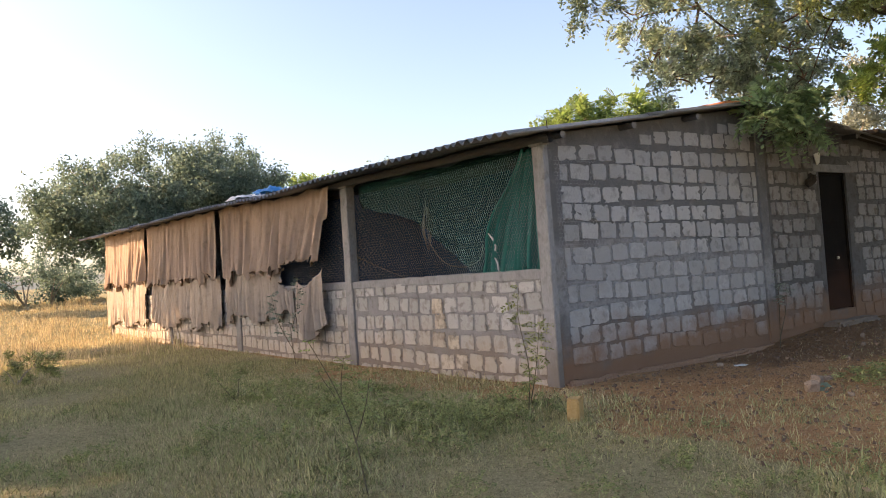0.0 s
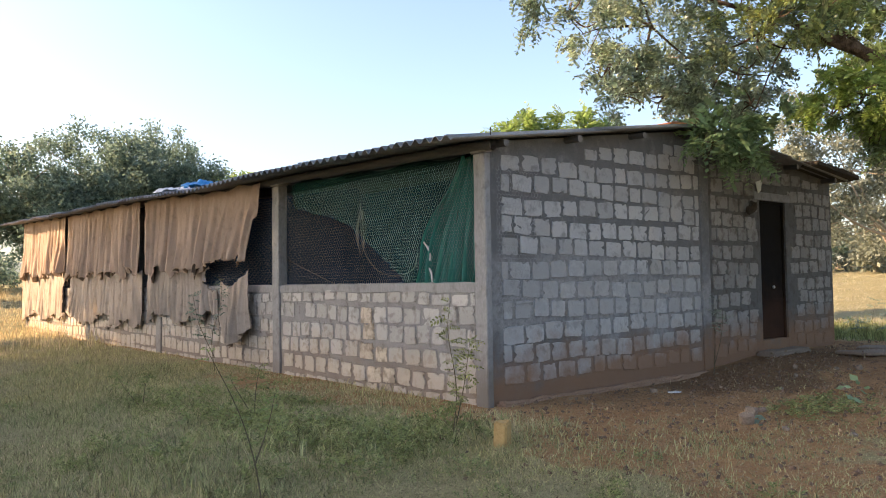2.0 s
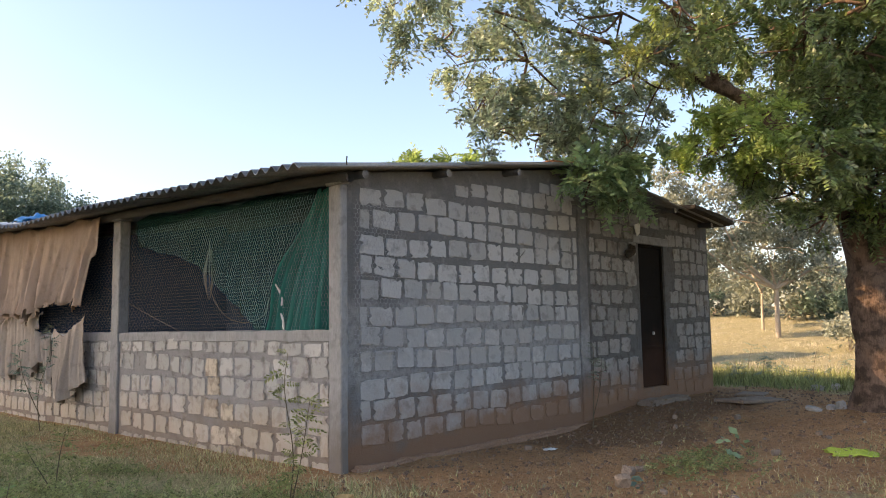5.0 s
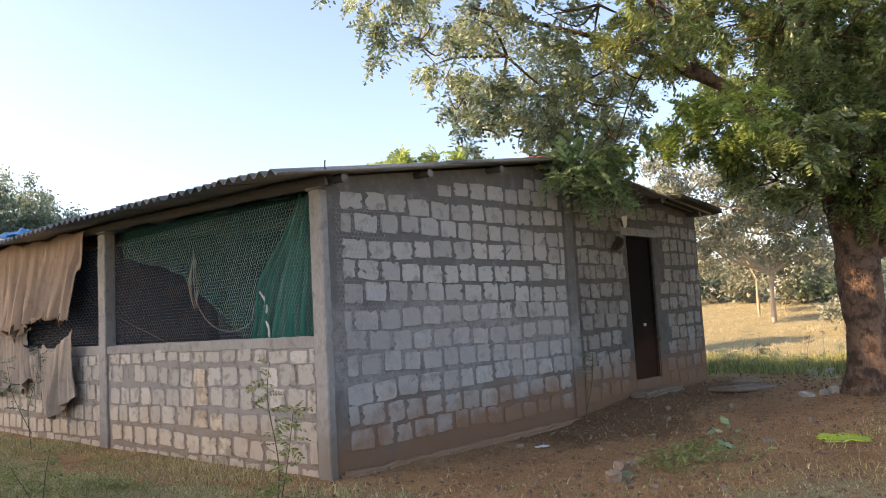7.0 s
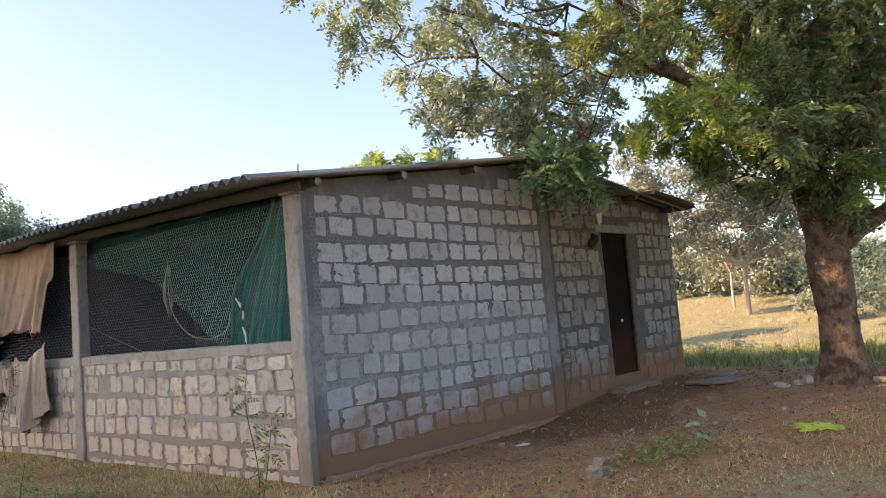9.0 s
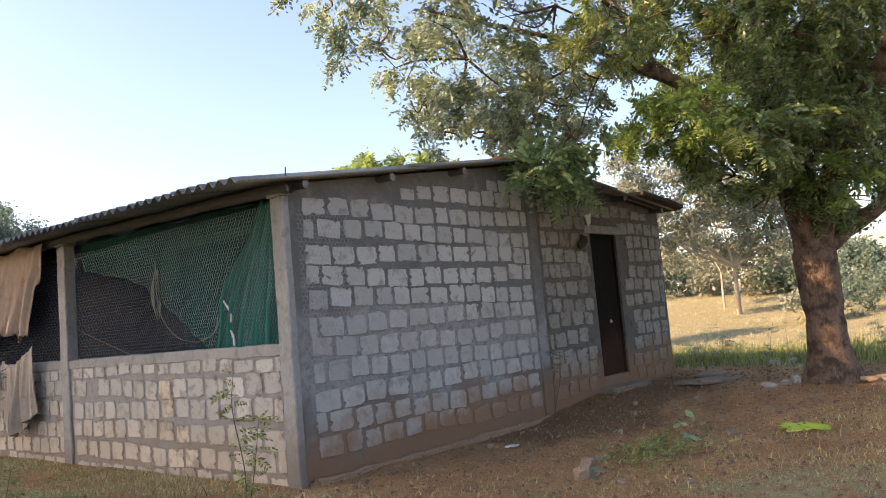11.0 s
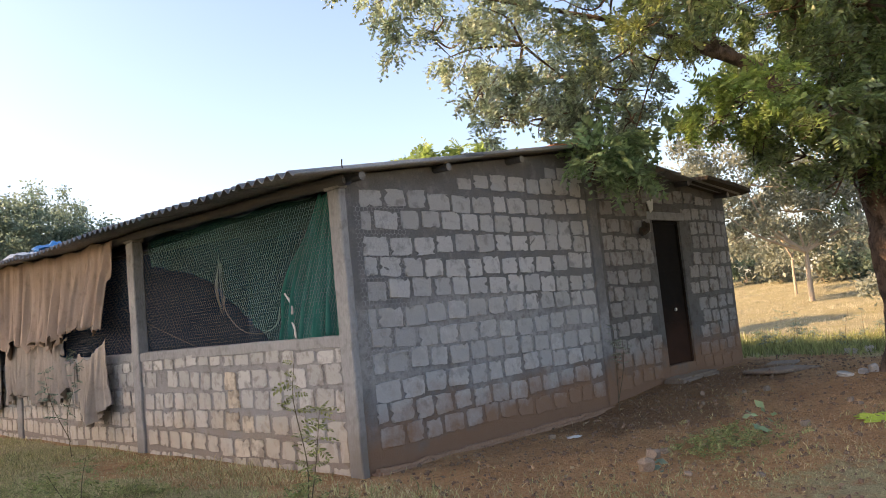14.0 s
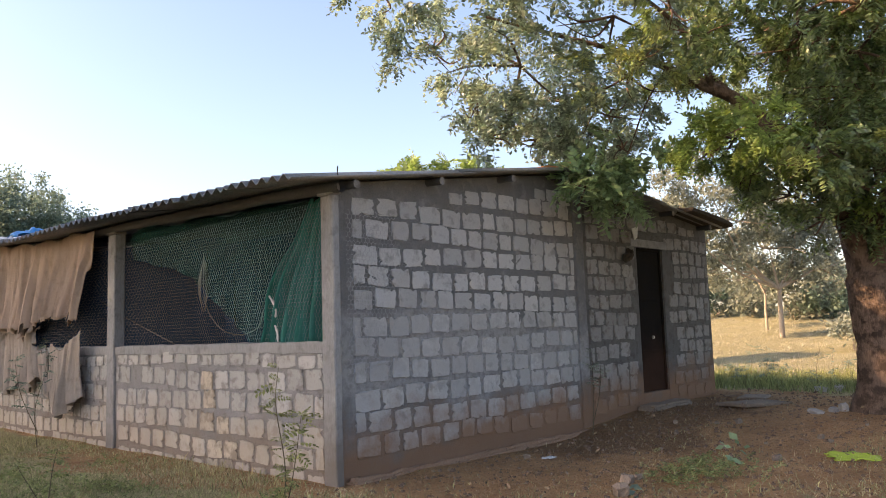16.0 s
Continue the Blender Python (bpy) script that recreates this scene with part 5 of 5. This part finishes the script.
def tuft_keep(x, y):
    return green_keep(x, y) * smooth(0.35, 0.9, np.sin(2.1 * x + 0.7 * np.sin(1.3 * y)) * np.sin(1.9 * y + 0.9 * np.sin(1.7 * x)) + 0.25 * np.sin(6 * x) * np.sin(5 * y))


grass_patch("taller green tufts scattered in the short grass", 70000, (-7, 0.5, -6, 9), 0.14, 0.009, M_GRASS, tuft_keep, 9, lean=1.0)
grass_patch("flattened dry straw in the shaded grass", 70000, (-7, 0.5, -6, 12), 0.08, 0.006, M_STRAW, lambda x, y: (1 - soil_mask(x, y)) * smooth(0.2, 0.8, np.sin(1.4 * x + 1.9 * y) * np.sin(1.1 * x - 1.6 * y + 1)), 11, lean=1.6)
grass_patch("trampled pale straw before the shed", 150000, (-5, 5, -6, -0.9), 0.07, 0.008, M_GRASS_PALE, lambda x, y: (0.03 + 0.97 * (1 - soil_mask(x, y))) * (0.35 + 0.65 * smooth(-0.5, 0.7, np.sin(2.2 * x + 1.1 * y) + np.sin(1.3 * x - 2.4 * y))), 12, lean=1.5)
grass_patch("thin green shoots in the trampled straw", 50000, (-5, 5, -6, -1.2), 0.07, 0.008, M_GRASS, lambda x, y: smooth(0.2, 1.2, np.sin(1.7 * x + 0.4) + np.sin(2.1 * y + 0.8 * x)) * (0.9 - 0.6 * soil_mask(x, y)), 13, lean=1.0)
wr = np.random.default_rng(31)
wx, wy = 2.2 + 0.34 * wr.normal(size=230), -2.36 + 0.22 * wr.normal(size=230)
v, f = scatter(FROND_WEED, np.stack([wx, wy, ground_height(wx, wy) + 0.01 + 0.05 * wr.random(230)], 1), np.stack([np.cos(wx * 31), np.sin(wx * 31), 0.35 + 0 * wx], 1), wr.uniform(0.3, 0.55, 230), wr, 0.4)
tagged(part("weed_mat", mesh_np("weed_mat", v, f), M_LEAF_HERB), "low mat of green feathery weeds on the soil", "weeds", kind="stuff")


def weed_patch(label, spots, n, size, material, seed):
    """Herbs growing close together: feathery leaves rising from the soil round spots (x, y, spread, height)."""
    rng = np.random.default_rng(seed)
    p, way = [], []
    for x, y, spread, height in spots:
        q = rng.normal(size=(n, 2)) * spread
        q = q[(x + q[:, 0] < -0.15) | (y + q[:, 1] < -0.2)]
        r = np.hypot(q[:, 0], q[:, 1]) / (2 * spread)
        px, py = x + q[:, 0], y + q[:, 1]
        p.append(np.stack([px, py, ground_height(px, py) + height * rng.random(len(q)) ** 1.5 * np.clip(1 - r * r, 0.1, 1)], 1))
        a = rng.uniform(0, 2 * math.pi, len(q))
        way.append(np.stack([np.cos(a), np.sin(a), rng.uniform(0.2, 1.4, len(q))], 1))
    p, way = np.concatenate(p), np.concatenate(way)
    return tagged(part("weed_patch", mesh_np("weed_patch", *scatter(FROND_WEED, p, way, size * rng.uniform(0.5, 1.3, len(p)), rng, 0.3)), material), label, "weeds", kind="stuff")


wd = np.random.default_rng(23)
weed_patch("green herbs crowding the grass before the low wall", [(min(-1.0, -2.1 + 0.6 * a), 0.5 + 0.9 * b, 0.16 + 0.10 * c, 0.10 + 0.18 * c) for a, b, c in zip(wd.normal(size=22), wd.normal(size=22), wd.random(22))], 70, 0.40, M_LEAF_HERB, 24)
weed_patch("low green herbs at the corner of the shed", [(-1.8 + 0.3 * a, -0.6 + 0.35 * b, 0.12, 0.22) for a, b in wd.normal(size=(7, 2))], 55, 0.38, M_LEAF_HERB, 25)
weed_patch("small green herbs scattered over the lawn", [(-6.0 + 5.5 * a, -4.5 + 8.0 * b, 0.10, 0.07) for a, b in wd.random((70, 2))], 40, 0.30, M_LEAF_HERB, 26)


# ---- weeds ----
def weed(label, x, y, stems, leaf_size, n, material, seed, templates=None, low=0.25):
    """A thin sapling: stems as lists of offsets from its foot, with small feathery leaves along them."""
    rng = np.random.default_rng(seed)
    z = gz(x, y)
    w = tagged(new("weed"), label, "weed", group="weeds in the grass")
    pts, way = [], []
    for pp in stems:
        p = spline([(x + a, y + b, z + c) for a, b, c in pp], 6)
        part("stem", mesh_np("stem", *tube(p, np.linspace(0.0055, 0.0018, len(p)), 5), True), M_STEM, w)
        for _ in range(n):
            k = int(len(p) * (low + (1 - low) * rng.random()))
            q = p[min(k, len(p) - 1)]
            a = rng.uniform(0, 6.28)
            pts.append(tuple(q))
            way.append((math.cos(a), math.sin(a), rng.uniform(-0.1, 0.5)))
    tagged(part("foliage", mesh_np("foliage", *scatter(templates or FROND_WEED, np.array(pts), np.array(way), leaf_size * rng.uniform(0.6, 1.3, len(pts)), rng, 0.2)), material, w), kind="stuff")
    return w


weed("thin bare-stemmed sapling leaning in the grass", -3.42, -1.85, [[(0, 0, -0.02), (-0.05, 0.03, 0.35), (-0.13, 0.08, 0.65), (-0.27, 0.16, 0.98)], [(-0.05, 0.03, 0.33), (0.02, 0.0, 0.55), (0.05, -0.02, 0.72)]], 0.3, 9, M_LEAF_LIME, 1, low=0.45)
weed("slender weed with small feathery leaves by the corner", -1.2, -0.85, [[(0, 0, 0), (0.02, -0.02, 0.4), (-0.02, 0.03, 0.85), (0.0, 0.02, 1.12)], [(0.02, 0, 0.05), (0.05, -0.08, 0.4), (0.09, -0.12, 0.78)]], 0.55, 34, M_LEAF_HERB, 2, low=0.15)
weed("dry twiggy weed against the low wall", -0.55, 5.5, [[(0, 0, 0), (0, 0.1, 0.5), (0.05, -0.1, 1.0), (0.02, -0.2, 1.4)], [(0, 0, 0.2), (-0.1, 0.35, 0.7), (-0.1, 0.6, 1.15)]], 0.55, 30, M_LEAF_FAR, 3)
weed("thin grey-green weed against the gable wall", 3.75, -0.28, [[(0, 0, 0), (0.0, -0.03, 0.5), (0.04, -0.02, 1.0)], [(0, 0, 0.1), (0.15, -0.03, 0.5), (0.22, -0.02, 0.85)]], 0.6, 14, M_LEAF_PALE, 4, low=0.55)
weed("low leafy weed in the grass", -2.0, 1.2, [[(0, 0, 0), (0.05, 0.05, 0.3), (0.08, 0.02, 0.5)], [(0, 0, 0), (-0.15, 0.1, 0.3), (-0.2, 0.1, 0.4)]], 0.5, 30, M_LEAF_HERB, 5, low=0.1)
weed("low leafy weed in the grass", -2.6, 2.6, [[(0, 0, 0), (0.05, 0.05, 0.25), (0.08, 0.02, 0.4)], [(0, 0, 0), (-0.12, 0.15, 0.2), (-0.2, 0.2, 0.35)]], 0.5, 30, M_LEAF_HERB, 6, low=0.1)
weed("broad pale leafy seedling on the soil", 2.8, -2.42, [[(0, 0, 0), (0.01, 0, 0.06), (0.0, 0.0, 0.11)]], 1.15, 10, M_LEAF_FRESH, 7, templates=[leaf_spray(2, 0.14, 3), leaf_spray(3, 0.12, 5)], low=0.5)
weed("green seedling beside the stone", 1.2, -2.2, [[(0, 0, 0), (0.01, 0, 0.05), (0.0, 0.0, 0.08)]], 0.7, 6, M_LEAF_FAR, 8, templates=[leaf_spray(2, 0.12, 3)], low=0.5)
for k in range(22):
    weed("tall green weed at the edge of the dry field", 9.6 + 0.5 * (k % 9) + 0.5 * math.sin(5 * k), 2.4 - 0.28 * k + 0.6 * math.sin(3 * k), [[(0, 0, 0), (0.05 * math.sin(k), 0.03, 0.3), (0.06, 0.05 * math.cos(k), 0.50 + 0.25 * math.sin(2 * k))]], 0.7, 16, M_LEAF_FAR, 30 + k, low=0.1)


# ---- stones and litter ----
def stone(name, x, y, sx, sy, sz, material, label, category, seed, sink=0.15, group=""):
    bm = bmesh.new()
    bmesh.ops.create_icosphere(bm, subdivisions=2, radius=1)
    rng = random.Random(seed)
    for v in bm.verts:
        c = Vector([max(-0.72, min(0.72, q)) for q in v.co])
        v.co = c * (1 + 0.25 * noise.noise(c * 1.7 + Vector((seed, 0, 0))))
    ob = part(name, bm, material)
    ob.matrix_basis = Matrix.Translation((x, y, gz(x, y) + sz * (0.7 - sink))) @ pose(0, 0, 0, rng.uniform(-12, 12), rng.uniform(-12, 12), rng.uniform(0, 180)) @ Matrix.Diagonal((sx, sy, sz, 1))
    return tagged(ob, label, category, group)


bm = box(bmesh.new(), -0.075, 0.075, -0.07, 0.07, -0.06, 0.22, 0.015, 2)
ob = tagged(part("marker_stone", roughen(bm, 0.012, 9), M_YELLOW), "upright yellow ochre stone block standing in the grass", "stone")
ob.matrix_basis = pose(-1.15, -1.38, gz(-1.15, -1.38), 3, -4, 25) @ Matrix.Diagonal((0.78, 0.78, 0.92, 1))
stone("stone", 1.15, -2.16, 0.08, 0.07, 0.075, M_STONE, "grey-brown stone half sunk in the red soil", "stone", 1)
stone("stone", 1.62, -1.95, 0.09, 0.07, 0.06, M_STONE, "small brown stone lying on the red soil", "stone", 2)
sr = random.Random(17)
for k in range(16):
    x, y, s = sr.uniform(0.9, 5.2), -sr.uniform(0.5, 3.2), sr.uniform(0.025, 0.06)
    stone("stone", x, y, s, s * sr.uniform(0.6, 0.9), s * sr.uniform(0.5, 0.8), M_STONE if k % 3 else M_SLAB, "small clod of stone on the littered soil", "stone", 20 + k, group="small stones on the soil")
stone("rubble", 6.02, -2.36, 0.07, 0.06, 0.05, M_LIME, "white chunk of rubble by the trunk", "rubble", 3, group="rubble by the tree")
stone("rubble", 5.85, -2.2, 0.13, 0.08, 0.04, M_LIME, "white chunk of rubble by the trunk", "rubble", 4, group="rubble by the tree")
stone("rubble", 6.12, -2.45, 0.06, 0.07, 0.08, M_LIME, "white chunk of rubble by the trunk", "rubble", 5, group="rubble by the tree")
for k in range(7):
    stone("rubble", 9.2 + 0.22 * k, -1.25 - 0.14 * k + 0.1 * math.sin(4 * k), 0.14, 0.10, 0.07, M_LIME, "pale rubble scattered behind the tree", "rubble", 50 + k, group="rubble by the tree")
for k in range(5):
    stone("root_stone", 6.3 + 0.28 * k, -3.25 - 0.1 * k, 0.20, 0.13, 0.06, M_STONE, "flat stone at the foot of the tree", "stone", 70 + k, group="stones at the tree's foot")
bm = box(bmesh.new(), -0.5, 0.5, -0.26, 0.26, 0, 0.05, 0.012)
ob = tagged(part("stone_slab", roughen(bm, 0.02, 3), M_SLAB), "flat grey stone slab lying before the wall", "slab")
ob.matrix_basis = pose(6.45, -1.2, gz(6.45, -1.2) + 0.0, 1, 2, -15)
bm = box(bmesh.new(), -0.3, 0.3, -0.2, 0.2, 0, 0.04, 0.012)
ob = tagged(part("stone_slab", roughen(bm, 0.02, 3), M_SLAB), "smaller grey stone slab beside the doorway", "slab")
ob.matrix_basis = pose(7.5, -0.8, gz(7.5, -0.8), -1, 1, 10)
crumpled("green_cloth", 3.62, -3.2, 0.17, 0.24, 0.03, M_LIMECLOTH, "crumpled lime green cloth lying on the soil", "cloth", 6, gz, 20, 0.5)
crumpled("white_rag", 2.15, -0.75, 0.09, 0.05, 0.03, M_WHITE, "small white rag lying near the footing", "rag", 7, gz, 8)

# dead leaves and pebbles on the soil
lr = np.random.default_rng(12)
n = 4800
lx, ly = lr.uniform(-3.5, 9.5, n), lr.uniform(-6, 0.0, n)
near = lr.random(n) < 0.2
lx[near], ly[near] = lr.uniform(0.5, 6.0, near.sum()), -0.25 - 1.3 * lr.random(near.sum()) ** 1.4
ok = lr.random(n) < 0.15 + 0.85 * soil_mask(lx, ly)
lx, ly = lx[ok], ly[ok]
v, f = scatter([leaf_spray(1, 0.05, s) for s in (3, 5, 6)], np.stack([lx, ly, ground_height(lx, ly) + 0.014], 1), np.stack([np.cos(lx * 40), np.sin(lx * 40), 0 * lx], 1), lr.uniform(0.2, 1.1, len(lx)) ** 1.4, lr, 0.3)
tagged(part("leaf_litter", mesh_np("leaf_litter", v, f), M_LITTER), "dry fallen leaves scattered over the red soil", "leaves", kind="stuff")
n = 2600
lx, ly = lr.uniform(-1.5, 9.0, n), lr.uniform(-5.5, -0.1, n)
octa = np.array([(1, 0, 0), (0, 1, 0), (-1, 0, 0), (0, -1, 0), (0, 0, 0.7), (0, 0, -0.7)]) * 0.012
v, f = scatter([(octa, np.array([(0, 1, 4), (1, 2, 4), (2, 3, 4), (3, 0, 4), (1, 0, 5), (2, 1, 5), (3, 2, 5), (0, 3, 5)]))], np.stack([lx, ly, ground_height(lx, ly) + 0.003], 1), lr.normal(size=(n, 3)), lr.uniform(0.3, 2.0, n) ** 1.6, lr)
tagged(part("gravel", mesh_np("gravel", v, f), M_CLOD), "loose grit and pebbles on the red soil", "gravel", kind="stuff")

# ---- blocks of the walls ----
FRONT = Matrix.Identity(4)
SIDE = Matrix(((0, 1, 0, 0), (1, 0, 0, 0), (0, 0, 1, 0), (0, 0, 0, 1)))
lay_blocks(gable_a, FRONT, 0.20, PIL - 0.02, 0.15, lambda u: roof_z(u, 0) - 0.16, 1)
lay_blocks(gable_b, FRONT, PIL + 0.26, WID - 0.03, 0.17, lambda u: roof_z(u, 0) - 0.12, 2, gaps=((DOOR[0], DOOR[1], DOOR[3] + 0.2),), kinds=BLOCKS_SHADED)
for i, (w, a, b) in enumerate(low_walls):
    lay_blocks(w, SIDE, a + 0.01, b - 0.01, -0.18, lambda u: SILL - 0.07, 10 + i, tan_spots=((2.2, 0.66, 0.26), (2.1, 0.34, 0.24), (1.95, 0.1, 0.2)) if i == 0 else (), course=0.238, kinds=BLOCKS_LOW)
